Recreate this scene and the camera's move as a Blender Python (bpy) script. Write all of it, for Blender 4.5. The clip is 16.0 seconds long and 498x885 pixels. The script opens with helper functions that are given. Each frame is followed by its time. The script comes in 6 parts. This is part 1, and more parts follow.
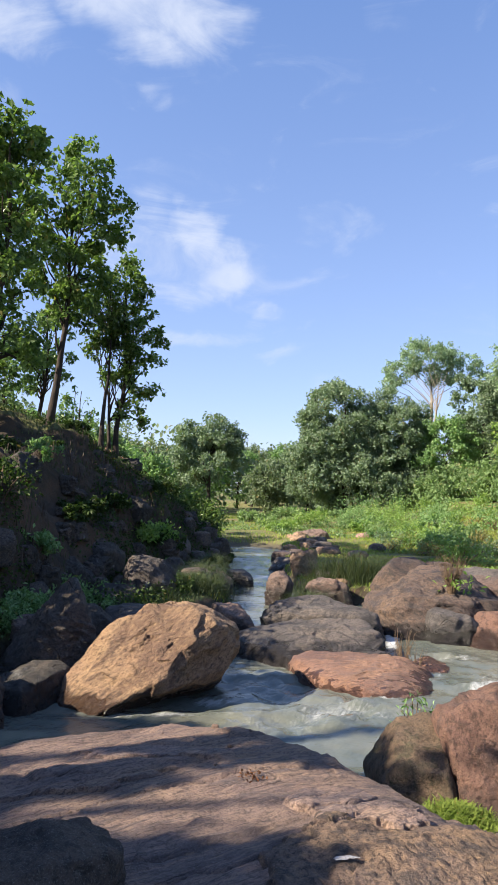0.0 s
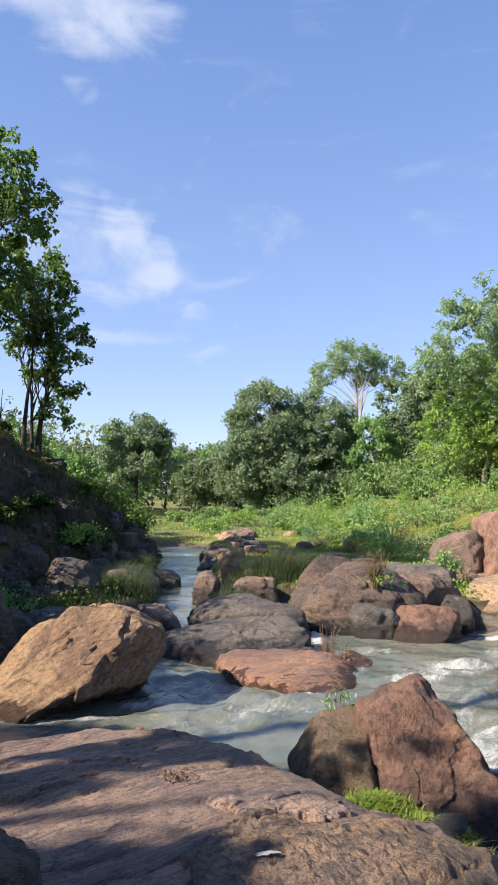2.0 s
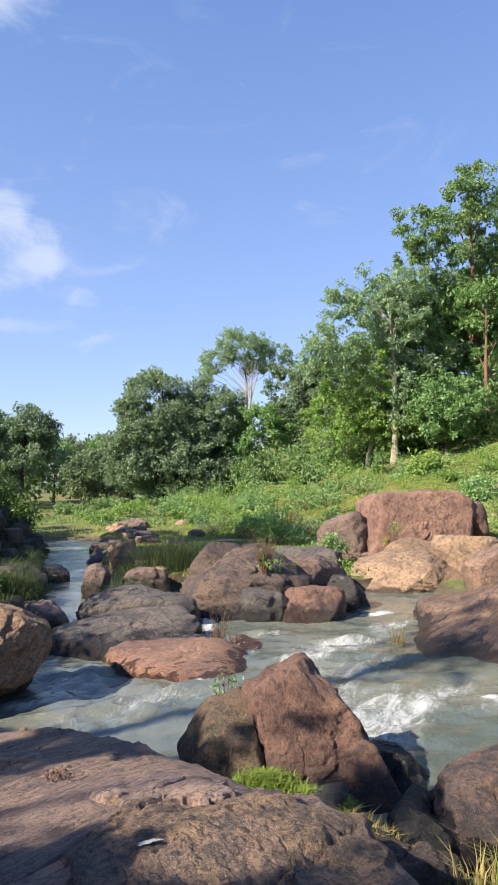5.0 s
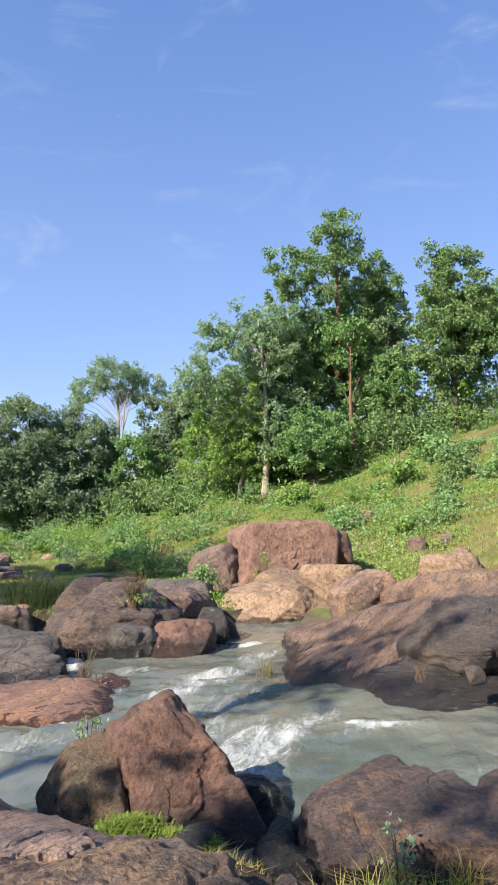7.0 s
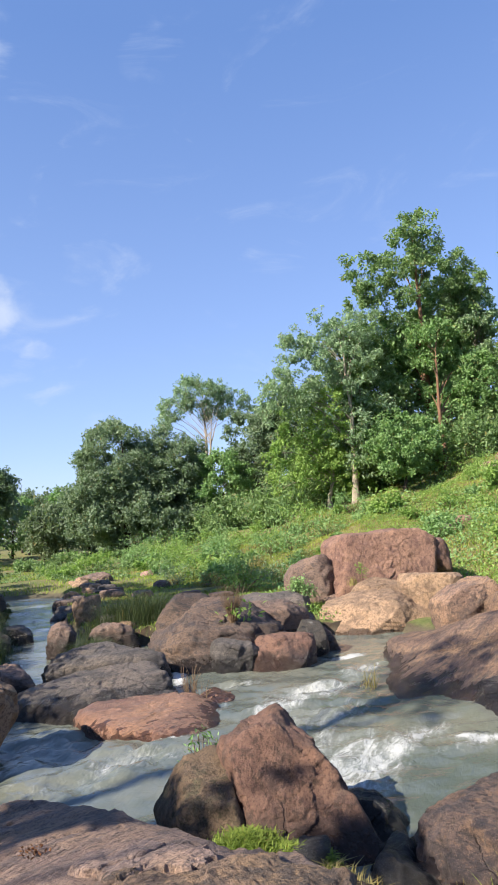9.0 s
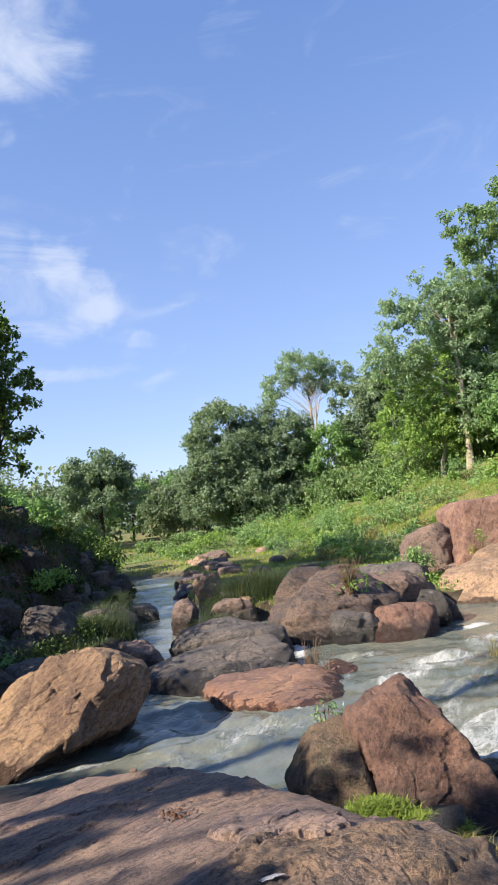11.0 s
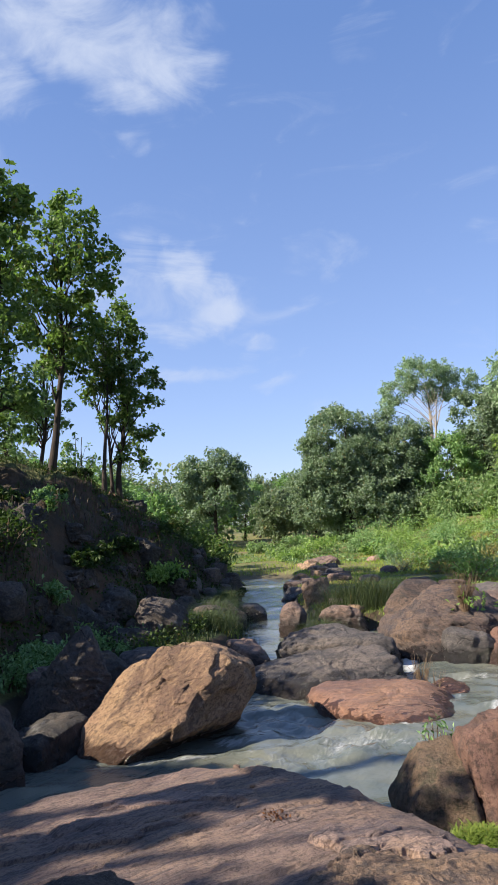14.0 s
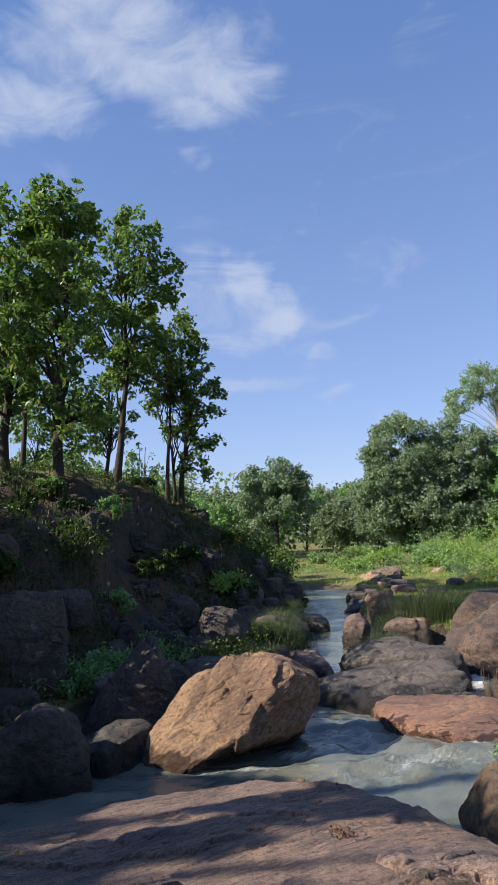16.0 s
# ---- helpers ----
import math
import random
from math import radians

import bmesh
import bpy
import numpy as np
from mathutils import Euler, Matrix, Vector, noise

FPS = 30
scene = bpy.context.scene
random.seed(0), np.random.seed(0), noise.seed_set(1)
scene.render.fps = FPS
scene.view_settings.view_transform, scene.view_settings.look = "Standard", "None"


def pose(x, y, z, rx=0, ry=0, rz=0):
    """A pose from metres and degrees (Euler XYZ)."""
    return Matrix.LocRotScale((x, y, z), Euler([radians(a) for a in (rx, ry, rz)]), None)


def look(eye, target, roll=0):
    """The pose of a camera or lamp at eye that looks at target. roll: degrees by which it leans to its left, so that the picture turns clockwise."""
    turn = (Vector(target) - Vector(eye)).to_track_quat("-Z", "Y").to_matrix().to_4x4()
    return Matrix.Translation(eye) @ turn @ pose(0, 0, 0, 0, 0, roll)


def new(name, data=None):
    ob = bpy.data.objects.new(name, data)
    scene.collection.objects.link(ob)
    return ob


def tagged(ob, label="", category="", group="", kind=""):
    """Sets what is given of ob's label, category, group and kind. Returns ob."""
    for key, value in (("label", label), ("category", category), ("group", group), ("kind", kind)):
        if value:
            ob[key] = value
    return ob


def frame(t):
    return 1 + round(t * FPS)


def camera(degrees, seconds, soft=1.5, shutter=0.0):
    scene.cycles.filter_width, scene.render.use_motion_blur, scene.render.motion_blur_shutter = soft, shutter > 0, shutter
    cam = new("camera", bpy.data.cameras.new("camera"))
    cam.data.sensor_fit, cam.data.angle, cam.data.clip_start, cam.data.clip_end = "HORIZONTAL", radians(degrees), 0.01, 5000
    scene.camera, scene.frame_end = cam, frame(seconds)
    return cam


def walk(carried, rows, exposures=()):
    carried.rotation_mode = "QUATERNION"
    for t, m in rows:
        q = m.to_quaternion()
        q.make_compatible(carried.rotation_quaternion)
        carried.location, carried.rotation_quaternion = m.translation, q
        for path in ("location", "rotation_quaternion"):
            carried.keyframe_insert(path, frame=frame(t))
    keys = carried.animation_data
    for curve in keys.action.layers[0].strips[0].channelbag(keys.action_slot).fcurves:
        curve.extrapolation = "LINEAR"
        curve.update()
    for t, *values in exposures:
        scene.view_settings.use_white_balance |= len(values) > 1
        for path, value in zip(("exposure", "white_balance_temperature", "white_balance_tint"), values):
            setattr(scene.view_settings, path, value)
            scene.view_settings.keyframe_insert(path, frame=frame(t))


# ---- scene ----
cam = camera(40.21, 16.0, soft=0.8)
# seconds, eye, yaw to the left, pitch up, roll
PATH = [
    (0.0, -0.000, 0.000, 2.200, 0.02, 4.17, 2.03),
    (0.5, 0.005, 0.009, 2.197, -1.64, 4.22, 1.86),
    (1.0, 0.013, 0.014, 2.193, -2.98, 4.33, 1.87),
    (1.5, 0.024, 0.010, 2.195, -4.56, 4.58, 1.65),
    (2.0, 0.032, 0.008, 2.194, -5.98, 4.33, 1.47),
    (2.5, 0.039, 0.013, 2.187, -7.51, 3.94, 1.42),
    (3.0, 0.049, 0.022, 2.181, -8.80, 3.37, 1.31),
    (3.5, 0.059, 0.020, 2.179, -10.30, 3.56, 1.23),
    (3.7, 0.079, 0.002, 2.186, -11.20, 3.44, 0.35),
    (5.8, 0.116, -0.019, 2.205, -19.48, 4.09, 0.52),
    (6.0, 0.122, -0.038, 2.211, -21.33, 4.24, 0.54),
    (6.5, 0.121, -0.056, 2.217, -25.46, 4.46, 0.69),
    (7.0, 0.126, -0.046, 2.219, -25.78, 5.87, -0.89),
    (7.5, 0.113, -0.095, 2.235, -26.46, 6.03, -2.37),
    (8.0, 0.092, -0.098, 2.250, -21.65, 7.25, -3.84),
    (8.2, 0.078, -0.083, 2.250, -20.88, 7.12, -3.51),
    (10.3, 0.051, -0.080, 2.236, -13.53, 6.98, -5.16),
    (10.5, 0.056, -0.070, 2.245, -12.63, 6.46, -5.32),
    (11.0, 0.061, -0.071, 2.237, -9.41, 5.73, -6.20),
    (11.5, 0.057, -0.072, 2.234, -7.37, 5.55, -5.33),
    (12.0, 0.057, -0.071, 2.237, -6.09, 5.85, -4.70),
    (12.5, 0.052, -0.068, 2.238, -4.79, 6.33, -4.08),
    (13.0, 0.056, -0.070, 2.237, -3.55, 6.31, -3.87),
    (13.5, 0.051, -0.067, 2.234, -1.64, 6.59, -3.09),
    (14.0, 0.044, -0.079, 2.236, 0.23, 6.79, -2.60),
    (14.5, 0.041, -0.067, 2.238, 1.95, 7.38, -2.27),
    (15.0, 0.040, -0.061, 2.236, 2.92, 8.00, -2.20),
    (15.5, 0.036, -0.065, 2.236, 4.04, 7.97, -2.13),
    (16.0, 0.027, -0.069, 2.244, 5.36, 7.79, -2.17),
]


def aim(x, y, z, yaw, pitch, roll):
    a, b = radians(yaw), radians(pitch)
    ahead = Vector((-math.sin(a) * math.cos(b), math.cos(a) * math.cos(b), math.sin(b)))
    return look(Vector((x, y, z)), Vector((x, y, z)) + ahead, roll)


# seconds, stops, kelvin, tint
EXPOSURES = [(0.0, 1.40, 6500, 10), (3.5, 1.36, 6450, 10), (6.0, 1.32, 6200, 10), (8.0, 1.30, 6150, 9), (11.0, 1.34, 6350, 10), (13.0, 1.30, 6350, 10), (14.0, 1.20, 6300, 10), (15.0, 1.06, 6280, 10), (16.0, 1.00, 6250, 10)]
walk(cam, [(row[0], aim(*row[1:])) for row in PATH], EXPOSURES)

# ---- light ----
SUN_AZ, SUN_EL = -110.0, 35.0          # degrees clockwise from +y, degrees above the horizon


def sky_and_sun():
    world = bpy.data.worlds.new("sky")
    scene.world = world
    world.use_nodes = True
    nt = world.node_tree
    nt.nodes.clear()
    N, L = nt.nodes.new, nt.links.new
    out, bg = N("ShaderNodeOutputWorld"), N("ShaderNodeBackground")
    sky = N("ShaderNodeTexSky")
    sky.sky_type, sky.sun_disc = "NISHITA", False
    sky.sun_elevation, sky.sun_rotation = radians(SUN_EL), radians(SUN_AZ)
    sky.air_density, sky.dust_density, sky.ozone_density = 1.0, 0.35, 2.6
    tint = N("ShaderNodeMix")
    tint.data_type, tint.blend_type = "RGBA", "MULTIPLY"
    tint.inputs[0].default_value = 1.0
    tint.inputs[7].default_value = (1.08, 0.99, 1.10, 1)
    L(sky.outputs[0], tint.inputs[6])
    co = N("ShaderNodeTexCoord")
    # thin morning haze: paler and flatter towards the horizon
    height, fade, haze, veil = N("ShaderNodeSeparateXYZ"), N("ShaderNodeMapRange"), N("ShaderNodeMix"), N("ShaderNodeMix")
    L(co.outputs["Generated"], height.inputs[0])
    fade.inputs[1].default_value, fade.inputs[2].default_value = 0.0, 0.62
    L(height.outputs[2], fade.inputs[0])
    haze.data_type = veil.data_type = "RGBA"
    haze.inputs[6].default_value, haze.inputs[7].default_value = (1.95, 2.6, 4.1, 1), (0.76, 1.42, 3.1, 1)
    L(fade.outputs[0], haze.inputs[0])
    veil.inputs[0].default_value = 0.6
    L(tint.outputs[2], veil.inputs[6])
    L(haze.outputs[2], veil.inputs[7])
    # soft clouds: a few wisps, each a direction with its own spread
    mask = None
    ragged, bend = N("ShaderNodeTexNoise"), N("ShaderNodeVectorMath")
    ragged.inputs["Scale"].default_value, ragged.inputs["Detail"].default_value = 9.0, 5.0
    L(co.outputs["Generated"], ragged.inputs["Vector"])
    bend.operation = "MULTIPLY_ADD"
    L(ragged.outputs["Color"], bend.inputs[0])
    bend.inputs[1].default_value = (0.13, 0.13, 0.13)
    shift = N("ShaderNodeVectorMath")
    shift.operation = "SUBTRACT"
    L(co.outputs["Generated"], shift.inputs[0])
    shift.inputs[1].default_value = (0.065, 0.065, 0.065)
    L(shift.outputs[0], bend.inputs[2])
    for yaw, pitch, wide, tall, gain in CLOUDS:
        a, b = radians(yaw), radians(pitch)
        d = Vector((-math.sin(a) * math.cos(b), math.cos(a) * math.cos(b), math.sin(b)))
        side = Vector((math.cos(a), math.sin(a), 0))
        up = side.cross(d)
        terms = []
        for axis, w in ((side, wide), (up, tall)):
            dot = N("ShaderNodeVectorMath")
            dot.operation = "DOT_PRODUCT"
            L(bend.outputs[0], dot.inputs[0])
            dot.inputs[1].default_value = axis / math.sin(radians(w))
            sq = N("ShaderNodeMath")
            sq.operation = "MULTIPLY"
            L(dot.outputs["Value"], sq.inputs[0])
            L(dot.outputs["Value"], sq.inputs[1])
            terms.append(sq)
        add = N("ShaderNodeMath")
        add.operation = "ADD"
        L(terms[0].outputs[0], add.inputs[0])
        L(terms[1].outputs[0], add.inputs[1])
        fall = N("ShaderNodeMapRange")
        fall.interpolation_type = "SMOOTHSTEP"
        fall.inputs[1].default_value, fall.inputs[2].default_value = 1.0, 0.0
        fall.inputs[3].default_value, fall.inputs[4].default_value = 0.0, gain
        L(add.outputs[0], fall.inputs[0])
        front = N("ShaderNodeVectorMath")
        front.operation = "DOT_PRODUCT"
        L(co.outputs["Generated"], front.inputs[0])
        front.inputs[1].default_value = d
        ahead = N("ShaderNodeMath")
        ahead.operation = "GREATER_THAN"
        L(front.outputs["Value"], ahead.inputs[0])
        ahead.inputs[1].default_value = 0.3
        gate = N("ShaderNodeMath")
        gate.operation = "MULTIPLY"
        L(fall.outputs[0], gate.inputs[0])
        L(ahead.outputs[0], gate.inputs[1])
        if mask is None:
            mask = gate
        else:
            both = N("ShaderNodeMath")
            both.operation = "MAXIMUM"
            L(mask.outputs[0], both.inputs[0])
            L(gate.outputs[0], both.inputs[1])
            mask = both
    mp = N("ShaderNodeMapping")
    mp.inputs["Rotation"].default_value = (0, radians(25), 0)
    mp.inputs["Scale"].default_value = (5.0, 5.0, 14.0)
    L(co.outputs["Generated"], mp.inputs["Vector"])
    wisp = N("ShaderNodeTexNoise")
    wisp.inputs["Scale"].default_value, wisp.inputs["Detail"].default_value = 1.2, 9.0
    wisp.inputs["Roughness"].default_value, wisp.inputs["Distortion"].default_value = 0.6, 1.1
    L(mp.outputs[0], wisp.inputs["Vector"])
    lift = N("ShaderNodeMath")
    lift.operation = "MULTIPLY_ADD"
    L(mask.outputs[0], lift.inputs[0])
    lift.inputs[1].default_value = 0.42
    L(wisp.outputs[0], lift.inputs[2])
    amount = N("ShaderNodeMapRange")
    amount.interpolation_type = "SMOOTHSTEP"
    amount.inputs[1].default_value, amount.inputs[2].default_value = 0.54, 1.14
    amount.inputs[4].default_value = 0.85
    L(lift.outputs[0], amount.inputs[0])
    mix = N("ShaderNodeMix")
    mix.data_type = "RGBA"
    L(amount.outputs[0], mix.inputs[0])
    L(veil.outputs[2], mix.inputs[6])
    mix.inputs[7].default_value = (3.3, 3.6, 4.3, 1)
    L(mix.outputs[2], bg.inputs[0])
    bg.inputs[1].default_value = SKY_STRENGTH
    L(bg.outputs[0], out.inputs[0])
    lamp = bpy.data.lights.new("sun", "SUN")
    lamp.energy, lamp.angle, lamp.color = SUN_STRENGTH, radians(0.53), (1.0, 0.875, 0.70)
    a, b = radians(SUN_AZ), radians(SUN_EL)
    to_sun = Vector((math.sin(a) * math.cos(b), math.cos(a) * math.cos(b), math.sin(b)))
    new("sun", lamp).matrix_world = look(to_sun * 50, (0, 0, 0))


SKY_STRENGTH, SUN_STRENGTH = 0.092, 5.0
# yaw, pitch, spread across, spread up, density
CLOUDS = [(7.0, 36.6, 5.5, 4.4, 0.9), (12.5, 38.2, 7.5, 5.4, 1.0), (19, 38.4, 8, 5.0, 0.9), (22.8, 33.4, 6.5, 3.6, 0.95), (9.4, 31.4, 1.6, 1.8, 0.42), (3.2, 18.4, 3.6, 2.5, 1.0), (5.4, 20.3, 3.2, 2.6, 0.9),
          (9.6, 19.6, 6.4, 3.6, 0.62), (7.2, 17.0, 6.0, 2.0, 0.5), (-8.8, 21.4, 3.0, 1.9, 0.5), (-5.6, 22.0, 4.0, 1.5, 0.4), (-2.8, 11.6, 3.4, 1.0, 0.55), (6.0, 13.2, 7.5, 1.1, 0.45), (-2.0, 14.0, 8.0, 1.0, 0.4),
          (-11.2, 36.5, 2.4, 2.0, 0.4), (-22.0, 22.4, 4.0, 1.7, 0.45)]
sky_and_sun()


# ---- arithmetic ----
def hashed(ix, iy, iz, seed):
    h = (ix.astype(np.int64) * 374761393 + iy.astype(np.int64) * 668265263 + iz.astype(np.int64) * 1274126177 + seed * 974634777) & 0xFFFFFFFF
    h = ((h ^ (h >> 13)) * 1103515245) & 0xFFFFFFFF
    h = ((h ^ (h >> 16)) * 2246822519) & 0xFFFFFFFF
    return ((h ^ (h >> 15)) & 0xFFFFFF) / float(0xFFFFFF) * 2 - 1


def lump(P, seed=0):
    """Smooth noise from -1 to 1 at rows of places."""
    f = np.floor(P)
    u = P - f
    u = u * u * (3 - 2 * u)
    i = f.astype(np.int64)
    out = 0
    for dx in (0, 1):
        for dy in (0, 1):
            for dz in (0, 1):
                w = (u[:, 0] if dx else 1 - u[:, 0]) * (u[:, 1] if dy else 1 - u[:, 1]) * (u[:, 2] if dz else 1 - u[:, 2])
                out = out + w * hashed(i[:, 0] + dx, i[:, 1] + dy, i[:, 2] + dz, seed)
    return out


def fractal(P, seed=0, octaves=4, gain=0.5):
    total, a, s = 0, 1.0, 1.0
    for k in range(octaves):
        total = total + a * lump(P * s + 17.3 * k, seed + k)
        a, s = a * gain, s * 2.03
    return total


def step(a, b, x):
    u = np.clip((x - a) / (b - a), 0, 1)
    return u * u * (3 - 2 * u)


def mesh_of(name, V, F, material, smooth=True):
    """A mesh from arrays of places and of faces with equal corner counts."""
    V, F = np.asarray(V, np.float32), np.asarray(F, np.int32)
    me = bpy.data.meshes.new(name)
    me.vertices.add(len(V))
    me.vertices.foreach_set("co", V.ravel())
    me.loops.add(F.size)
    me.loops.foreach_set("vertex_index", F.ravel())
    me.polygons.add(len(F))
    me.polygons.foreach_set("loop_start", np.arange(0, F.size, F.shape[1], dtype=np.int32))
    me.polygons.foreach_set("loop_total", np.full(len(F), F.shape[1], np.int32))
    me.polygons.foreach_set("use_smooth", np.full(len(F), smooth))
    me.materials.append(material)
    me.update(calc_edges=True)
    return me


def part(name, me, parent, label=""):
    ob = new(name, me)
    ob.parent = parent
    if label:
        ob["label"] = label
    return ob


# ---- materials ----
def material(name):
    m = bpy.data.materials.new(name)
    m.use_nodes = True
    nt = m.node_tree
    return m, nt, nt.nodes["Principled BSDF"]


def noise_node(nt, vec, scale, detail=5.0, rough=0.6, distort=0.0):
    n = nt.nodes.new("ShaderNodeTexNoise")
    n.inputs["Scale"].default_value, n.inputs["Detail"].default_value = scale, detail
    n.inputs["Roughness"].default_value, n.inputs["Distortion"].default_value = rough, distort
    nt.links.new(vec, n.inputs["Vector"])
    return n.outputs[0]


def ramp_node(nt, fac, a, b, lo=0.0, hi=1.0):
    n = nt.nodes.new("ShaderNodeMapRange")
    n.interpolation_type = "SMOOTHSTEP"
    for k, v in zip((1, 2, 3, 4), (a, b, lo, hi)):
        n.inputs[k].default_value = v
    nt.links.new(fac, n.inputs[0])
    return n.outputs[0]


def mix_node(nt, fac, a, b, blend="MIX"):
    n = nt.nodes.new("ShaderNodeMix")
    n.data_type, n.blend_type = "RGBA", blend
    for k, v in ((0, fac), (6, a), (7, b)):
        if isinstance(v, (tuple, float, int)):
            n.inputs[k].default_value = (*v, 1) if isinstance(v, tuple) and len(v) == 3 else v
        else:
            nt.links.new(v, n.inputs[k])
    return n.outputs[2]


def math_node(nt, op, a, b=0.0, clamp=False):
    n = nt.nodes.new("ShaderNodeMath")
    n.operation, n.use_clamp = op, clamp
    for k, v in ((0, a), (1, b)):
        if isinstance(v, (float, int)):
            n.inputs[k].default_value = v
        else:
            nt.links.new(v, n.inputs[k])
    return n.outputs[0]


def bump_node(nt, height, strength, distance, bsdf, prior=None):
    n = nt.nodes.new("ShaderNodeBump")
    n.inputs["Strength"].default_value, n.inputs["Distance"].default_value = strength, distance
    nt.links.new(height, n.inputs["Height"])
    if prior is not None:
        nt.links.new(prior, n.inputs["Normal"])
    nt.links.new(n.outputs[0], bsdf.inputs["Normal"])
    return n.outputs[0]


def rock_material(name, base, warm, dark, pale, lichen=0.25, rough=0.82, grain=(1, 1, 1), turn=(0, 0, 0), wet=0.12, cracks=1.0):
    """Weathered granite: warm and dark patches, pale lichen, banding along one grain, dark where it stays wet."""
    m, nt, b = material(name)
    geo, info = nt.nodes.new("ShaderNodeNewGeometry"), nt.nodes.new("ShaderNodeObjectInfo")
    pos = geo.outputs["Position"]
    mp = nt.nodes.new("ShaderNodeMapping")
    mp.vector_type = "TEXTURE"
    mp.inputs["Scale"].default_value, mp.inputs["Rotation"].default_value = [1 / g for g in grain], [radians(a) for a in turn]
    nt.links.new(pos, mp.inputs["Vector"])
    vec = mp.outputs[0]
    big = noise_node(nt, pos, 1.1, 5, 0.6, 0.4)
    mid = noise_node(nt, vec, 3.2, 7, 0.64, 0.25)
    fine = noise_node(nt, pos, 46, 4, 0.75)
    speck = noise_node(nt, pos, 150, 2, 0.7)
    c = mix_node(nt, ramp_node(nt, big, 0.38, 0.66), base, warm)
    c = mix_node(nt, ramp_node(nt, mid, 0.50, 0.62, 0.0, 0.8), c, dark)
    c = mix_node(nt, ramp_node(nt, noise_node(nt, vec, 0.8, 6, 0.62, 0.3), 0.52, 0.62, 0.0, 0.7), c, dark)
    c = mix_node(nt, ramp_node(nt, noise_node(nt, pos, 5.5, 6, 0.7, 0.3), 0.58, 0.72, 0.0, lichen), c, pale)
    c = mix_node(nt, ramp_node(nt, fine, 0.36, 0.52, 0.75, 0.0), c, tuple(0.35 * v for v in base))
    stripe = noise_node(nt, vec, 14, 6, 0.68, 0.08)
    c = mix_node(nt, ramp_node(nt, stripe, 0.50, 0.64, 0.0, 0.75), c, tuple(0.5 * v for v in dark))
    c = mix_node(nt, ramp_node(nt, stripe, 0.46, 0.34, 0.0, 0.45), c, tuple(min(0.8, 1.25 * v) for v in warm))
    c = mix_node(nt, ramp_node(nt, speck, 0.56, 0.70, 0.0, 0.45), c, pale)
    c = mix_node(nt, ramp_node(nt, speck, 0.44, 0.30, 0.0, 0.5), c, tuple(0.4 * v for v in dark))
    # hairline cracks
    vor = nt.nodes.new("ShaderNodeTexVoronoi")
    vor.feature = "DISTANCE_TO_EDGE"
    vor.inputs["Scale"].default_value = 1.15
    warp = nt.nodes.new("ShaderNodeTexNoise")
    warp.inputs["Scale"].default_value, warp.inputs["Detail"].default_value = 2.4, 6
    nt.links.new(vec, warp.inputs["Vector"])
    vadd = nt.nodes.new("ShaderNodeVectorMath")
    vadd.operation = "MULTIPLY_ADD"
    nt.links.new(warp.outputs["Color"], vadd.inputs[0])
    vadd.inputs[1].default_value = (0.28, 0.28, 0.28)
    nt.links.new(vec, vadd.inputs[2])
    nt.links.new(vadd.outputs[0], vor.inputs["Vector"])
    crack = ramp_node(nt, vor.outputs["Distance"], 0.003, 0.016, 0.9, 0.0)
    some = ramp_node(nt, noise_node(nt, pos, 1.7, 2), 0.45, 0.6)
    crack = math_node(nt, "MULTIPLY", math_node(nt, "MULTIPLY", crack, some), cracks)
    c = mix_node(nt, crack, c, tuple(0.25 * v for v in dark))
    hue = nt.nodes.new("ShaderNodeHueSaturation")
    nt.links.new(ramp_node(nt, info.outputs["Random"], 0, 1, 0.85, 1.15), hue.inputs["Value"])
    nt.links.new(c, hue.inputs["Color"])
    c = hue.outputs[0]
    # the splash line
    xyz = nt.nodes.new("ShaderNodeSeparateXYZ")
    nt.links.new(pos, xyz.inputs[0])
    line = math_node(nt, "ADD", xyz.outputs[2], math_node(nt, "MULTIPLY", math_node(nt, "SUBTRACT", mid, 0.5), 0.6))
    soak = ramp_node(nt, line, wet * 0.55, wet, 0.9, 0.0)
    c = mix_node(nt, soak, c, tuple(0.3 * v for v in dark))
    nt.links.new(c, b.inputs["Base Color"])
    r = math_node(nt, "SUBTRACT", ramp_node(nt, mid, 0.3, 0.7, rough + 0.06, rough - 0.14), math_node(nt, "MULTIPLY", soak, 0.6))
    nt.links.new(r, b.inputs["Roughness"])
    h = math_node(nt, "ADD", math_node(nt, "MULTIPLY", mid, 1.0), math_node(nt, "MULTIPLY", fine, 0.4))
    h = math_node(nt, "ADD", h, math_node(nt, "MULTIPLY", stripe, 0.45))
    h = math_node(nt, "ADD", h, math_node(nt, "MULTIPLY", noise_node(nt, pos, 110, 4, 0.7), 0.26))
    h = math_node(nt, "SUBTRACT", h, math_node(nt, "MULTIPLY", crack, 1.0))
    bump_node(nt, h, 1.0, 0.065, b)
    return m


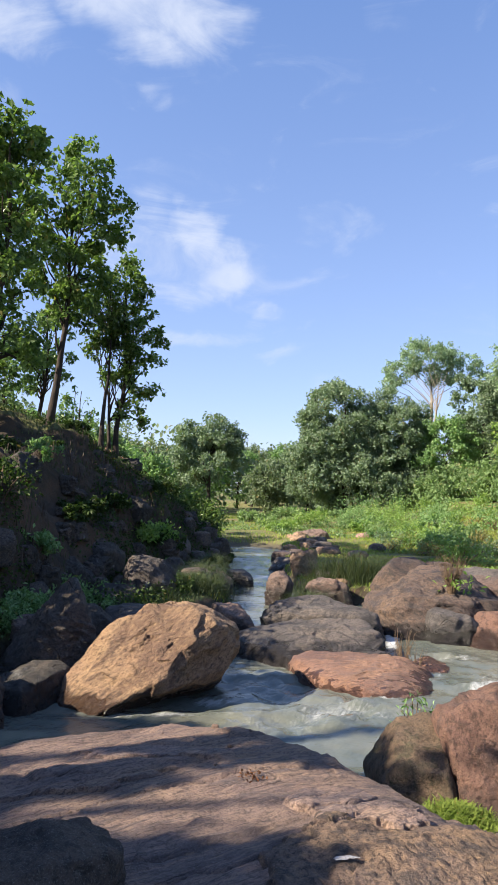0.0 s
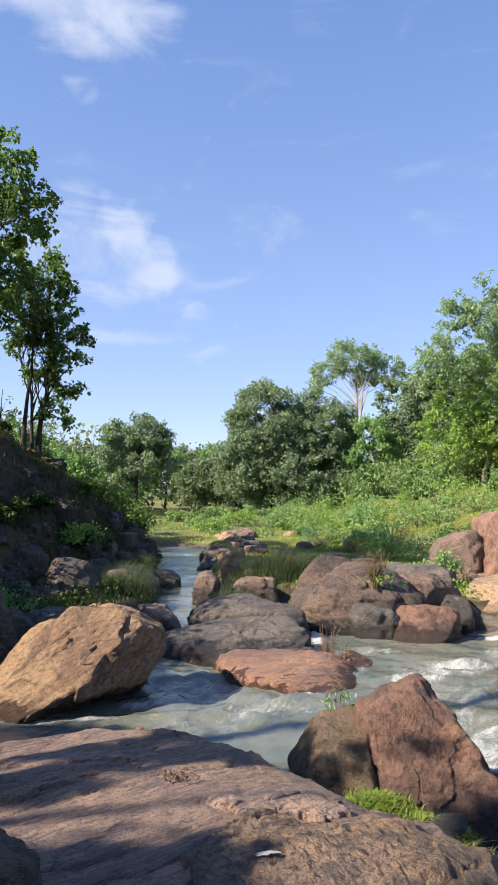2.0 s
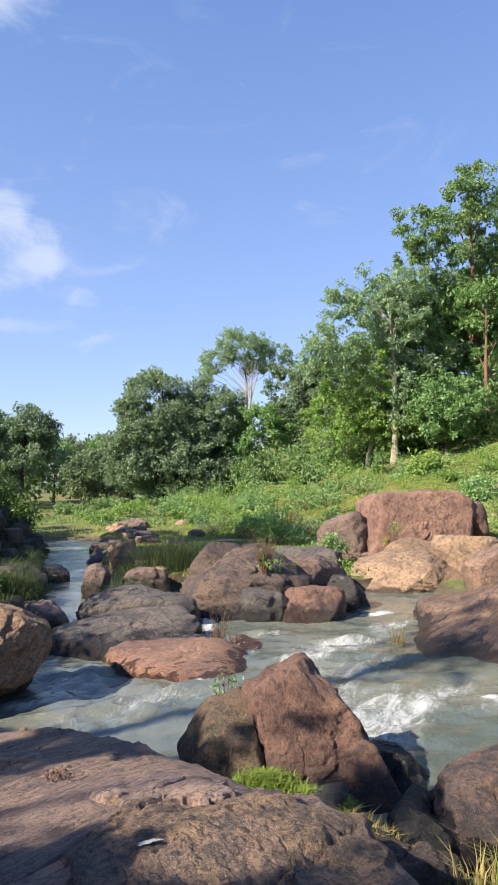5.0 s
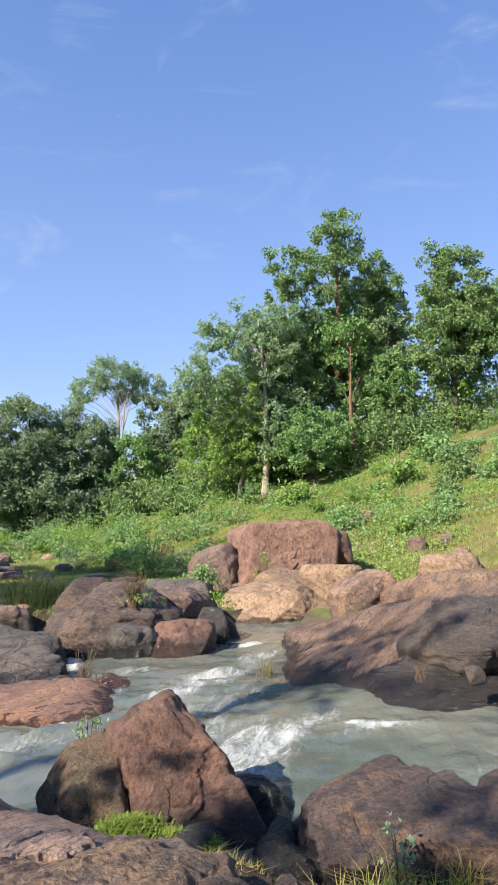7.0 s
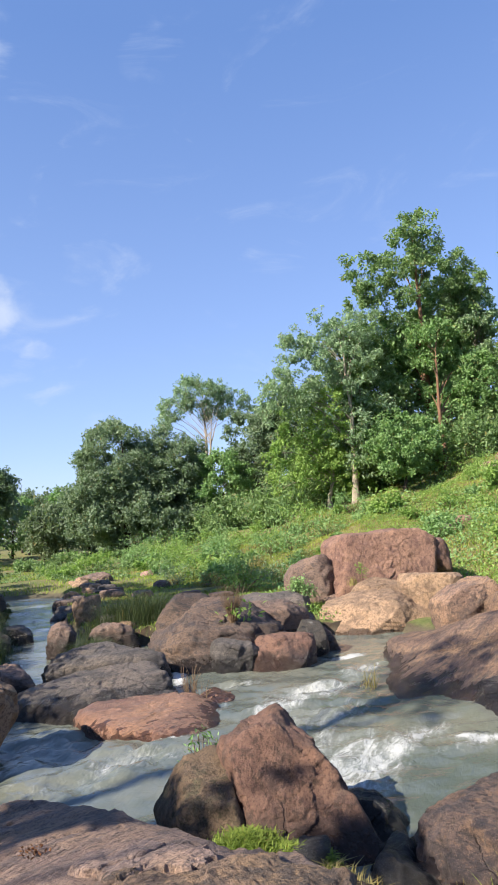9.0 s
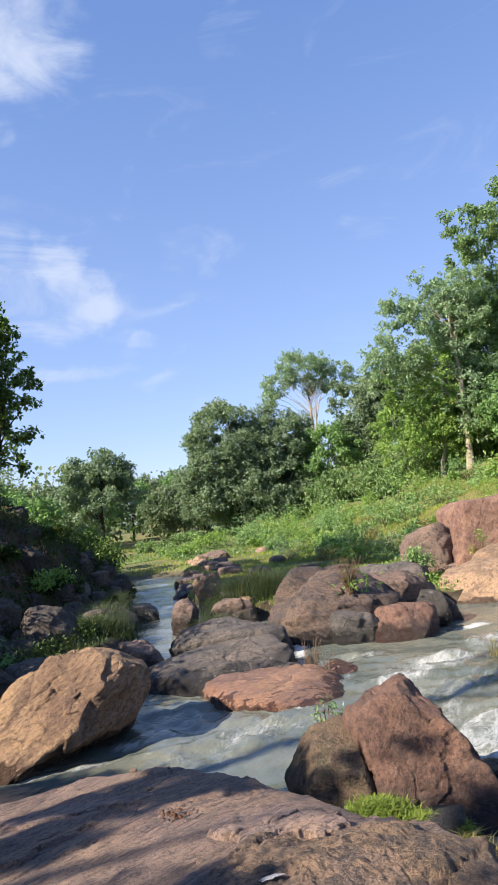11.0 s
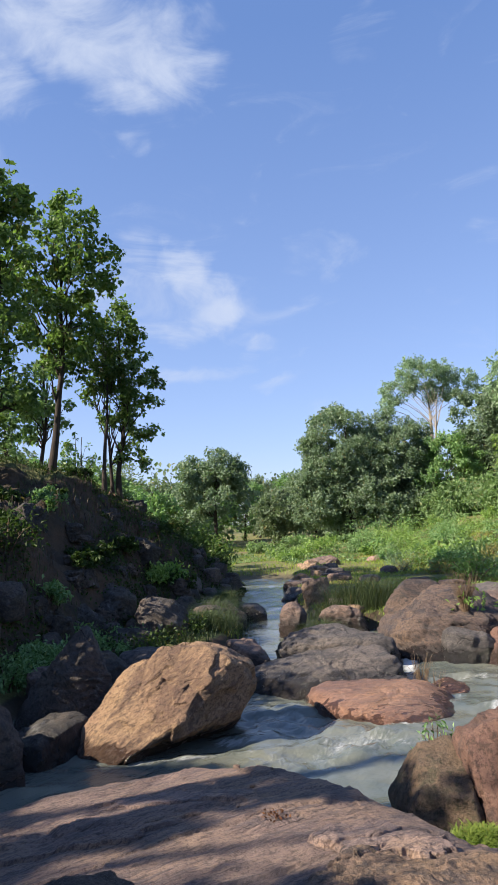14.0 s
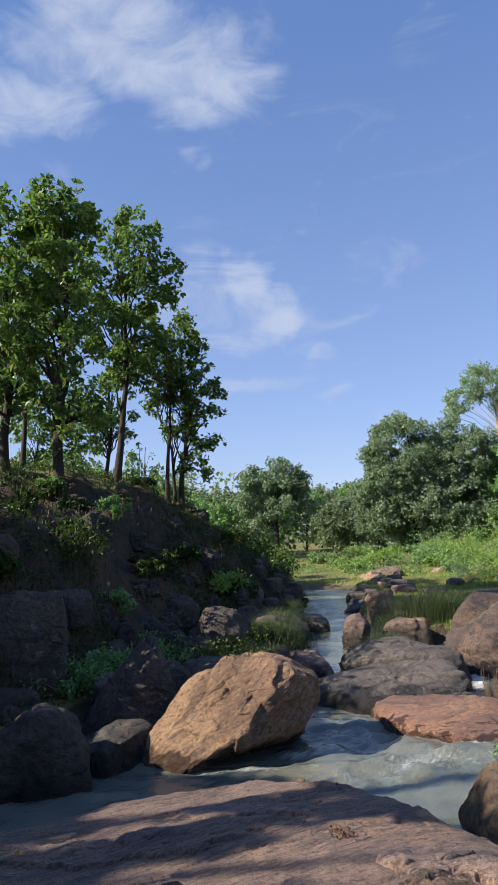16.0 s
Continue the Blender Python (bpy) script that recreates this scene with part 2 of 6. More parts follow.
def leaf_material(name, dark, light, gloss=0.45, glow=0.35):
    """Leaves: each a little different, light shines through them."""
    m, nt, b = material(name)
    geo = nt.nodes.new("ShaderNodeNewGeometry")
    pos = geo.outputs["Position"]
    patch = noise_node(nt, pos, 0.9, 3)
    fac = math_node(nt, "ADD", math_node(nt, "MULTIPLY", geo.outputs["Random Per Island"], 0.65), math_node(nt, "MULTIPLY", ramp_node(nt, patch, 0.35, 0.65), 0.35))
    c = mix_node(nt, fac, dark, light)
    old = ramp_node(nt, geo.outputs["Random Per Island"], 0.975, 0.985)
    c = mix_node(nt, math_node(nt, "MULTIPLY", old, 0.6), c, (0.20, 0.13, 0.035))
    nt.links.new(c, b.inputs["Base Color"])
    b.inputs["Roughness"].default_value = gloss
    b.inputs["Specular IOR Level"].default_value = 0.22
    tr, mixs = nt.nodes.new("ShaderNodeBsdfTranslucent"), nt.nodes.new("ShaderNodeMixShader")
    warm = mix_node(nt, 1.0, c, (1.25, 1.5, 0.7), "MULTIPLY")
    nt.links.new(warm, tr.inputs["Color"])
    mixs.inputs[0].default_value = glow
    nt.links.new(b.outputs[0], mixs.inputs[1])
    nt.links.new(tr.outputs[0], mixs.inputs[2])
    nt.links.new(mixs.outputs[0], nt.nodes["Material Output"].inputs["Surface"])
    return m


def bark_material(name, a, b_, c_):
    m, nt, b = material(name)
    co = nt.nodes.new("ShaderNodeNewGeometry").outputs["Position"]
    mp = nt.nodes.new("ShaderNodeMapping")
    mp.inputs["Scale"].default_value = (1, 1, 0.22)
    nt.links.new(co, mp.inputs["Vector"])
    n1 = noise_node(nt, mp.outputs[0], 14, 6, 0.7, 0.4)
    n2 = noise_node(nt, co, 1.6, 4)
    c = mix_node(nt, ramp_node(nt, n1, 0.35, 0.65), a, b_)
    c = mix_node(nt, ramp_node(nt, n2, 0.5, 0.7, 0.0, 0.7), c, c_)
    nt.links.new(c, b.inputs["Base Color"])
    b.inputs["Roughness"].default_value = 0.9
    bump_node(nt, n1, 0.8, 0.03, b)
    return m


def ground_material():
    """Soil and litter on the banks, turf in the open, sand and silt in the bed. The soil is darkened to stand in for
    shade on the left bank.
    """
    m, nt, b = material("ground_earth_and_turf")
    geo = nt.nodes.new("ShaderNodeNewGeometry")
    pos = geo.outputs["Position"]
    xyz, nrm = nt.nodes.new("ShaderNodeSeparateXYZ"), nt.nodes.new("ShaderNodeSeparateXYZ")
    nt.links.new(pos, xyz.inputs[0])
    nt.links.new(geo.outputs["Normal"], nrm.inputs[0])
    big, mid, fine = noise_node(nt, pos, 0.45, 4), noise_node(nt, pos, 2.6, 6, 0.65), noise_node(nt, pos, 24, 5, 0.7)
    turf = mix_node(nt, ramp_node(nt, big, 0.38, 0.62), (0.112, 0.144, 0.032), (0.216, 0.200, 0.068))
    turf = mix_node(nt, ramp_node(nt, mid, 0.5, 0.72, 0.0, 0.6), turf, (0.248, 0.200, 0.080))
    turf = mix_node(nt, ramp_node(nt, noise_node(nt, pos, 0.9, 5, 0.7), 0.56, 0.68, 0.0, 0.8), turf, (0.208, 0.104, 0.048))
    shaded_soil = mix_node(nt, ramp_node(nt, mid, 0.35, 0.65), (0.084, 0.050, 0.029), (0.030, 0.022, 0.015))
    shaded_soil = mix_node(nt, ramp_node(nt, big, 0.52, 0.7, 0.0, 0.6), shaded_soil, (0.136, 0.070, 0.036))
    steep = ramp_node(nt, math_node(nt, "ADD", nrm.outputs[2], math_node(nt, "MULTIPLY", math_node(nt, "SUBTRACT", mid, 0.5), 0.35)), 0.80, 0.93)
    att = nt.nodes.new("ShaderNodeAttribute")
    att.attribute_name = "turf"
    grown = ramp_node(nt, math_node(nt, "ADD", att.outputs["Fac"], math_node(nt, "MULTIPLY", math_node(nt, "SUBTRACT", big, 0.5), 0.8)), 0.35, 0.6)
    c = mix_node(nt, math_node(nt, "MULTIPLY", steep, grown), shaded_soil, turf)
    c = mix_node(nt, ramp_node(nt, xyz.outputs[2], 0.05, 0.22, 0.9, 0.0), c, (0.104, 0.084, 0.056))
    c = mix_node(nt, ramp_node(nt, fine, 0.3, 0.7, 0.5, 0.0), c, (0.024, 0.024, 0.012))
    nt.links.new(c, b.inputs["Base Color"])
    b.inputs["Roughness"].default_value = 0.95
    bump_node(nt, math_node(nt, "ADD", mid, math_node(nt, "MULTIPLY", fine, 0.35)), 0.9, 0.12, b)
    return m


def water_material():
    """Silty stream: grey-green body, bright foam where the attribute says that it breaks."""
    m, nt, b = material("silty_water")
    geo = nt.nodes.new("ShaderNodeNewGeometry")
    pos = geo.outputs["Position"]
    att = nt.nodes.new("ShaderNodeAttribute")
    att.attribute_name = "foam"
    mp = nt.nodes.new("ShaderNodeMapping")
    mp.vector_type = "TEXTURE"
    mp.inputs["Rotation"].default_value, mp.inputs["Scale"].default_value = (0, 0, radians(52)), (1.9, 0.7, 1.0)
    nt.links.new(pos, mp.inputs["Vector"])
    streak = noise_node(nt, mp.outputs[0], 3.2, 8, 0.66, 1.6)
    bubbles = noise_node(nt, mp.outputs[0], 17, 6, 0.75, 1.2)
    f = math_node(nt, "ADD", math_node(nt, "MULTIPLY", streak, 0.62), math_node(nt, "MULTIPLY", bubbles, 0.38))
    f = math_node(nt, "ADD", f, math_node(nt, "MULTIPLY", math_node(nt, "SUBTRACT", att.outputs["Fac"], 0.5), 0.62))
    foam = ramp_node(nt, f, 0.46, 0.84)
    body = mix_node(nt, ramp_node(nt, noise_node(nt, pos, 0.7, 3), 0.35, 0.65), (0.088, 0.105, 0.095), (0.15, 0.155, 0.126))
    nt.links.new(mix_node(nt, math_node(nt, "MULTIPLY", foam, 0.82), body, (0.60, 0.61, 0.61)), b.inputs["Base Color"])
    nt.links.new(ramp_node(nt, foam, 0.0, 1.0, 0.07, 0.6), b.inputs["Roughness"])
    b.inputs["IOR"].default_value = 1.33
    h = math_node(nt, "ADD", math_node(nt, "MULTIPLY", noise_node(nt, mp.outputs[0], 3.0, 2, 0.5, 0.5), ramp_node(nt, att.outputs["Fac"], 0.2, 0.6, 0.4, 0.75)), math_node(nt, "MULTIPLY", math_node(nt, "MULTIPLY", noise_node(nt, pos, 9, 3, 0.5, 0.4), ramp_node(nt, att.outputs["Fac"], 0.2, 0.5, 0.45, 1.0)), 0.40))
    h = math_node(nt, "ADD", h, math_node(nt, "MULTIPLY", noise_node(nt, mp.outputs[0], 24, 3, 0.55, 0.6), 0.10))
    h = math_node(nt, "ADD", h, math_node(nt, "MULTIPLY", foam, 0.05))
    bump_node(nt, h, 0.7, 0.06, b)
    return m


def plain_material(name, a, b_, scale=20.0, rough=0.8):
    m, nt, b = material(name)
    pos = nt.nodes.new("ShaderNodeNewGeometry").outputs["Position"]
    n = noise_node(nt, pos, scale, 4)
    nt.links.new(mix_node(nt, ramp_node(nt, n, 0.35, 0.65), a, b_), b.inputs["Base Color"])
    b.inputs["Roughness"].default_value = rough
    bump_node(nt, n, 0.5, 0.02, b)
    return m


ROCK_SLAB = rock_material("granite_slab", (0.341, 0.234, 0.195), (0.445, 0.296, 0.202), (0.175, 0.132, 0.128), (0.461, 0.374, 0.308), 0.3, 0.8, (0.55, 4.4, 2.0), (0, 0, 38), cracks=0.3)
ROCK_TAN = rock_material("granite_tan", (0.311, 0.188, 0.117), (0.388, 0.250, 0.135), (0.139, 0.078, 0.053), (0.424, 0.329, 0.217), 0.3, 0.8, (1.0, 1.3, 2.6), (0, -32, 0), wet=0.18, cracks=0.2)
ROCK_RED = rock_material("granite_red", (0.163, 0.088, 0.066), (0.215, 0.117, 0.079), (0.087, 0.052, 0.043), (0.253, 0.184, 0.125), 0.2, 0.86, wet=0.32, cracks=0.3)
ROCK_PINK = rock_material("granite_pink", (0.430, 0.261, 0.205), (0.512, 0.348, 0.246), (0.226, 0.133, 0.113), (0.576, 0.491, 0.389), 0.3, 0.85, cracks=0.35)
ROCK_PALE = rock_material("granite_pale", (0.321, 0.214, 0.138), (0.348, 0.225, 0.138), (0.167, 0.108, 0.072), (0.348, 0.310, 0.221), 0.3, 0.85, cracks=0.35)
ROCK_BROWN = rock_material("granite_brown", (0.209, 0.141, 0.114), (0.260, 0.168, 0.122), (0.086, 0.065, 0.059), (0.318, 0.259, 0.214), 0.35, 0.8, (1, 1.5, 2.2), (20, 10, 30), wet=0.42, cracks=0.3)
ROCK_GREY = rock_material("granite_grey", (0.116, 0.102, 0.098), (0.168, 0.134, 0.112), (0.050, 0.045, 0.044), (0.272, 0.240, 0.208), 0.3, 0.78, (1, 1.8, 1.8), (0, 0, 20), wet=0.30, cracks=0.35)
# Dark gneiss, taken darker still to stand in for shade at the left.
ROCK_DARK_SHADED = rock_material("gneiss_dark_shaded", (0.050, 0.042, 0.034), (0.080, 0.058, 0.040), (0.020, 0.018, 0.017), (0.320, 0.320, 0.304), 0.5, 0.85, wet=0.3, cracks=0.5)
ROCK_SHELF = rock_material("granite_shelf", (0.113, 0.090, 0.077), (0.168, 0.122, 0.091), (0.058, 0.050, 0.050), (0.307, 0.283, 0.257), 0.35, 0.8, (1, 2.6, 3.0), (0, 0, -25), wet=0.34, cracks=0.3)
ROCK_CRUST = rock_material("granite_crust", (0.216, 0.148, 0.118), (0.336, 0.212, 0.116), (0.068, 0.054, 0.051), (0.324, 0.252, 0.182), 0.35, 0.9, (2.0, 2.0, 2.0), (0, 0, 20), cracks=0.5)
ROCK_SLOPE = rock_material("granite_slope", (0.273, 0.172, 0.125), (0.387, 0.242, 0.145), (0.092, 0.066, 0.059), (0.396, 0.301, 0.227), 0.3, 0.75, (0.6, 3.0, 2.0), (0, 0, 28), wet=0.2, cracks=0.25)
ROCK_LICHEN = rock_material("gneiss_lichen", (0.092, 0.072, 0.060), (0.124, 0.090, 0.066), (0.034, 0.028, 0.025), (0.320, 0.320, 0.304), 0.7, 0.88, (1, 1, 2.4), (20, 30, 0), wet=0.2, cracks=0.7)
ROCK_STREAK = rock_material("granite_streaked", (0.096, 0.067, 0.058), (0.166, 0.108, 0.076), (0.035, 0.030, 0.033), (0.256, 0.202, 0.151), 0.25, 0.78, (0.9, 1.4, 2.4), (0, 28, 20), wet=0.25, cracks=0.3)
ROCK_MAUVE = rock_material("granite_mauve", (0.226, 0.128, 0.093), (0.276, 0.160, 0.110), (0.131, 0.068, 0.056), (0.394, 0.277, 0.213), 0.25, 0.85, (1.1, 1.1, 0.8), (0, 0, 0), cracks=0.3)
ROCK_PLUM = rock_material("granite_dark_plum", (0.098, 0.070, 0.066), (0.215, 0.128, 0.080), (0.036, 0.030, 0.035), (0.34, 0.25, 0.18), 0.25, 0.66, (0.9, 1.4, 2.4), (0, 28, 20), wet=0.25, cracks=0.3)
ROCK_WET = rock_material("granite_wet_orange", (0.400, 0.218, 0.145), (0.500, 0.283, 0.167), (0.190, 0.102, 0.079), (0.550, 0.390, 0.264), 0.2, 0.42, (1, 2.2, 2), (0, 0, 15), wet=0.09, cracks=0.5)
ROCK_MOSS = rock_material("granite_mossy", (0.131, 0.088, 0.058), (0.166, 0.105, 0.067), (0.054, 0.053, 0.026), (0.192, 0.170, 0.096), 0.25, 0.9, wet=0.2, cracks=0.3)
GROUND = ground_material()
WATER = water_material()
BARK_DARK = bark_material("bark_dark_brown", (0.044, 0.030, 0.022), (0.020, 0.016, 0.013), (0.064, 0.046, 0.032))
BARK_PALE = bark_material("bark_pale_grey", (0.336, 0.288, 0.224), (0.192, 0.152, 0.112), (0.400, 0.352, 0.288))
BARK_RED = bark_material("bark_red_brown", (0.184, 0.094, 0.053), (0.102, 0.058, 0.034), (0.218, 0.137, 0.084))
LEAF_TEAK = leaf_material("leaves_teak", (0.076, 0.137, 0.058), (0.269, 0.365, 0.164), 0.42, 0.32)
# Darker copy of the teak leaves, with the backlit look in its colour.
LEAF_BANK_SHADED = leaf_material("leaves_teak_shaded", (0.033, 0.068, 0.026), (0.200, 0.280, 0.090), 0.36, 0.40)
# Greens darkened to put the left bank's shade into the leaves.
LEAF_SHADED = leaf_material("leaves_shade_darkened", (0.018, 0.036, 0.010), (0.060, 0.096, 0.024), 0.5, 0.3)
LEAF_MANGO = leaf_material("leaves_mango", (0.096, 0.147, 0.094), (0.253, 0.320, 0.212), 0.52, 0.28)
LEAF_MID = leaf_material("leaves_mid_green", (0.085, 0.173, 0.063), (0.278, 0.401, 0.169), 0.44, 0.30)
LEAF_PALE = leaf_material("leaves_olive", (0.130, 0.203, 0.122), (0.342, 0.437, 0.278), 0.45, 0.30)
LEAF_LIME = leaf_material("leaves_lime", (0.109, 0.203, 0.048), (0.316, 0.418, 0.126), 0.44, 0.34)
LEAF_FAR = leaf_material("leaves_far_woods", (0.104, 0.144, 0.088), (0.200, 0.248, 0.152), 0.6, 0.3)
GRASS = leaf_material("grass_green", (0.148, 0.218, 0.036), (0.367, 0.426, 0.099), 0.5, 0.4)
GRASS_DRY = leaf_material("grass_dry", (0.176, 0.152, 0.048), (0.368, 0.304, 0.120), 0.6, 0.3)
MOSS = leaf_material("moss_lime", (0.088, 0.140, 0.024), (0.240, 0.296, 0.056), 0.6, 0.3)
REED = leaf_material("reed_olive", (0.030, 0.050, 0.022), (0.088, 0.112, 0.048), 0.6, 0.25)
TWIG = plain_material("dry_twig", (0.102, 0.066, 0.039), (0.168, 0.114, 0.066))

ROOT = plain_material("dark_roots", (0.048, 0.032, 0.020), (0.080, 0.056, 0.036))
RUST = plain_material("rust_brown_leaf", (0.240, 0.104, 0.040), (0.128, 0.056, 0.024), 60)
WHITISH = plain_material("whitish_patch", (0.528, 0.512, 0.496), (0.360, 0.328, 0.304), 90)


# ---- ground ----
LEFT_SHORE = ([-30, 0, 5, 9, 10.5, 13, 16, 20, 23, 26, 30], [-5, -4, -3.6, -3.2, -1.5, -0.5, -0.6, -0.85, -1.2, -1.4, -1.4])
RIGHT_SHORE = ([-30, 3, 5.5, 6.2, 7.2, 8.4, 9.5, 11.5, 12.6, 13.5, 14.5, 18, 24, 27], [9.0, 9.0, 9.0, 9.0, 8.6, 8.0, 7.6, 7.6, 7.2, 3.5, 1.9, 1.2, 1.5, 1.7])
BANK_FOOT = ([-30, 0, 6, 9, 13, 16, 18.5, 20, 22, 23.5, 26, 32], [-6.5, -5.2, -4.3, -3.7, -2.9, -2.0, -0.9, -0.5, -0.7, -2.2, -7.0, -15])
SLOPE_FOOT = ([-30, 5, 12, 16, 30, 60], [9, 9.5, 9.8, 9.2, 7.6, 9.0])


def ground_z(x, y):
    x, y = np.asarray(x, float), np.asarray(y, float)
    P = np.stack([x, y, 0 * x], 1)
    z = 0.22 + 0.02 * step(18, 50, y) + 0.9 * step(60, 160, y)
    z = z + 0.5 * step(-1.0, 6.0, x) * step(26, 43, y) * step(70, 50, y)
    s = np.maximum(0, x - np.interp(y, *SLOPE_FOOT))
    z = z + 0.31 * np.minimum(s, 24) * step(-40, 6, y) + 0.06 * np.maximum(0, s - 24)
    s = np.maximum(0, np.interp(y, *BANK_FOOT) - x)
    soft, tall = np.interp(y, [4, 9, 15, 18, 20, 24], [0.8, 1.3, 1.9, 3.4, 4.2, 4.2]), np.interp(y, [0, 4, 5.2, 7.2, 9, 15, 18, 20, 24], [4.2, 3.8, 3.1, 3.1, 3.4, 3.2, 4.1, 4.7, 4.7])
    z = z + tall * (1 - np.exp(-s / soft)) + np.interp(y, [10, 18], [0.11, 0.04]) * np.minimum(s, 11)
    z = z + 0.5 * step(3.0, -3.0, y) * step(7, 5, np.abs(x))
    wet = step(0.0, 0.7, x - np.interp(y, *LEFT_SHORE)) * step(0.0, 0.7, np.interp(y, *RIGHT_SHORE) - x) * step(28.5, 26, y)
    near = step(4.6, 3.6, y) * step(1.9, 1.4, x) * step(-3.2, -2.2, x)
    z = z - 0.8 * wet * (1 - near)
    crag = step(0.1, 1.2, s) * step(11, 4, s)
    ridge = 1 - 2 * np.abs(fractal(np.stack([x * 0.8, y * 0.8, z * 0.9], 1), 13, 4, 0.55))
    z = z + crag * (0.22 * ridge + 0.14 * (np.floor(z * 2.2 + fractal(P * 0.9, 17, 2)) - z * 2.2))
    away = step(2.0, 12.0, np.abs(z) * 4)
    z = z + fractal(P * 0.35, 3, 4) * (0.10 + 0.28 * away) + fractal(P * 1.6, 9, 3) * (0.035 + 0.11 * away * step(0.3, 1.5, s))
    return z


def gz(x, y):
    return float(ground_z([x], [y])[0])


def spread(reach, n, core):
    u = np.linspace(-1, 1, n)
    k = math.asinh(reach / core)
    return core * np.sinh(u * k)


def build_ground():
    xs, ys = -2.5 + spread(420, 300, 5.0), 13.0 + spread(430, 310, 7.0)
    X, Y = np.meshgrid(xs, ys)
    V = np.stack([X.ravel(), Y.ravel(), ground_z(X.ravel(), Y.ravel())], 1)
    n, m = len(ys), len(xs)
    i = (np.arange(n - 1)[:, None] * m + np.arange(m - 1)).ravel()
    F = np.stack([i, i + 1, i + m + 1, i + m], 1)
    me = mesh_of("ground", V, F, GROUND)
    # less turf on the left bank, so the darkened soil carries its shade
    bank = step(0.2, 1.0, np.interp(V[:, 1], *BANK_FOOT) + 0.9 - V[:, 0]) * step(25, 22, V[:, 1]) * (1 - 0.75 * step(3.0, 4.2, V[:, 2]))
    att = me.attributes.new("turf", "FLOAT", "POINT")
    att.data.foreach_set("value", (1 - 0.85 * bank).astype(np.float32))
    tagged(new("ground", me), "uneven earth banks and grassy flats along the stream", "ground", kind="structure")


# ---- water ----
# x, y, radius across, radius along, turn, foam, heave
RAPIDS = [(3.0, 5.95, 1.35, 0.55, 52, 0.74, 0.04), (3.7, 6.35, 1.2, 0.34, 28, 0.70, 0.04), (2.55, 5.25, 0.8, 0.45, 70, 0.76, 0.04), (3.0, 6.75, 0.9, 0.28, 58, 0.64, 0.05), (4.3, 6.0, 0.8, 0.22, 10, 0.6, 0.03), (3.75, 8.75, 1.1, 0.5, 18, 0.72, 0.06), (3.1, 8.3, 0.85, 0.4, 30, 0.7, 0.06), (3.5, 7.6, 1.3, 0.6, 30, 0.55, 0.06),
          (4.9, 9.6, 0.9, 0.35, 40, 0.7, 0.05), (5.2, 10.6, 0.5, 0.22, 10, 0.85, 0.04), (1.05, 7.1, 0.85, 0.5, 15, 0.58, 0.10), (1.35, 7.75, 0.5, 0.12, -35, 0.95, 0.04), (0.85, 8.2, 0.16, 0.35, 20, 0.8, 0.04),
          (2.3, 10.6, 0.16, 0.8, -10, 0.95, 0.03), (2.15, 12.3, 0.2, 0.7, 0, 0.7, 0.02), (0.35, 8.0, 0.9, 0.8, 0, 0.5, 0.06), (0.3, 6.6, 1.2, 0.5, 10, 0.46, 0.06), (2.2, 8.7, 0.5, 0.6, 0, 0.6, 0.05), (2.1, 6.6, 0.8, 0.7, 0, 0.55, 0.07),
          (-2.42, 7.1, 0.12, 0.25, 0, 0.9, 0.02), (-0.7, 6.85, 1.3, 0.12, 8, 0.62, 0.01), (-0.3, 7.3, 0.3, 0.25, 0, 0.75, 0.03), (0.1, 22.5, 0.7, 2.4, 0, 0.45, 0.02), (0.0, 19, 0.5, 1.0, 0, 0.4, 0.02),
          (4.5, 6.1, 0.7, 0.15, -30, 0.8, 0.02), (2.9, 9.7, 0.7, 0.35, 0, 0.6, 0.05), (4.3, 4.6, 1.2, 0.5, 25, 0.38, 0.02)]


def build_water():
    xs, ys = np.linspace(-7, 12, 225), np.concatenate([np.linspace(-12, 2, 20), np.linspace(2.1, 14, 185), np.linspace(14.1, 29, 60)])
    X, Y = np.meshgrid(xs, ys)
    x, y = X.ravel(), Y.ravel()
    P = np.stack([x, y, 0 * x], 1)
    foam, heave = np.full(len(x), 0.2), np.full(len(x), 0.018)
    for cx, cy, a, b, turn, f, h in RAPIDS:
        c, s = math.cos(radians(turn)), math.sin(radians(turn))
        u, v = ((x - cx) * c + (y - cy) * s) / a, (-(x - cx) * s + (y - cy) * c) / b
        w = np.exp(-((u * u + v * v) ** 1.4))
        foam, heave = np.maximum(foam, f * w), np.maximum(heave, h * w)
    z = heave * (fractal(P * np.array([2.2, 3.4, 1]), 21, 4, 0.55) + 0.4 * fractal(P * 9, 31, 2)) + 0.006 * fractal(P * np.array([5, 8, 1]), 41, 2)
    V = np.stack([x, y, z], 1)
    n, m = len(ys), len(xs)
    i = (np.arange(n - 1)[:, None] * m + np.arange(m - 1)).ravel()
    F = np.stack([i, i + 1, i + m + 1, i + m], 1)
    me = mesh_of("water", V, F, WATER)
    att = me.attributes.new("foam", "FLOAT", "POINT")
    att.data.foreach_set("value", foam.astype(np.float32))
    tagged(new("water", me), "silty grey-green stream with white water between the boulders", "water", kind="structure")


# ---- rocks ----
BALLS = {}


def ball(level):
    if level not in BALLS:
        bm = bmesh.new()
        bmesh.ops.create_icosphere(bm, subdivisions=level, radius=1.0)
        BALLS[level] = (np.array([v.co[:] for v in bm.verts]), np.array([[v.index for v in f.verts] for f in bm.faces]))
        bm.free()
    return BALLS[level]


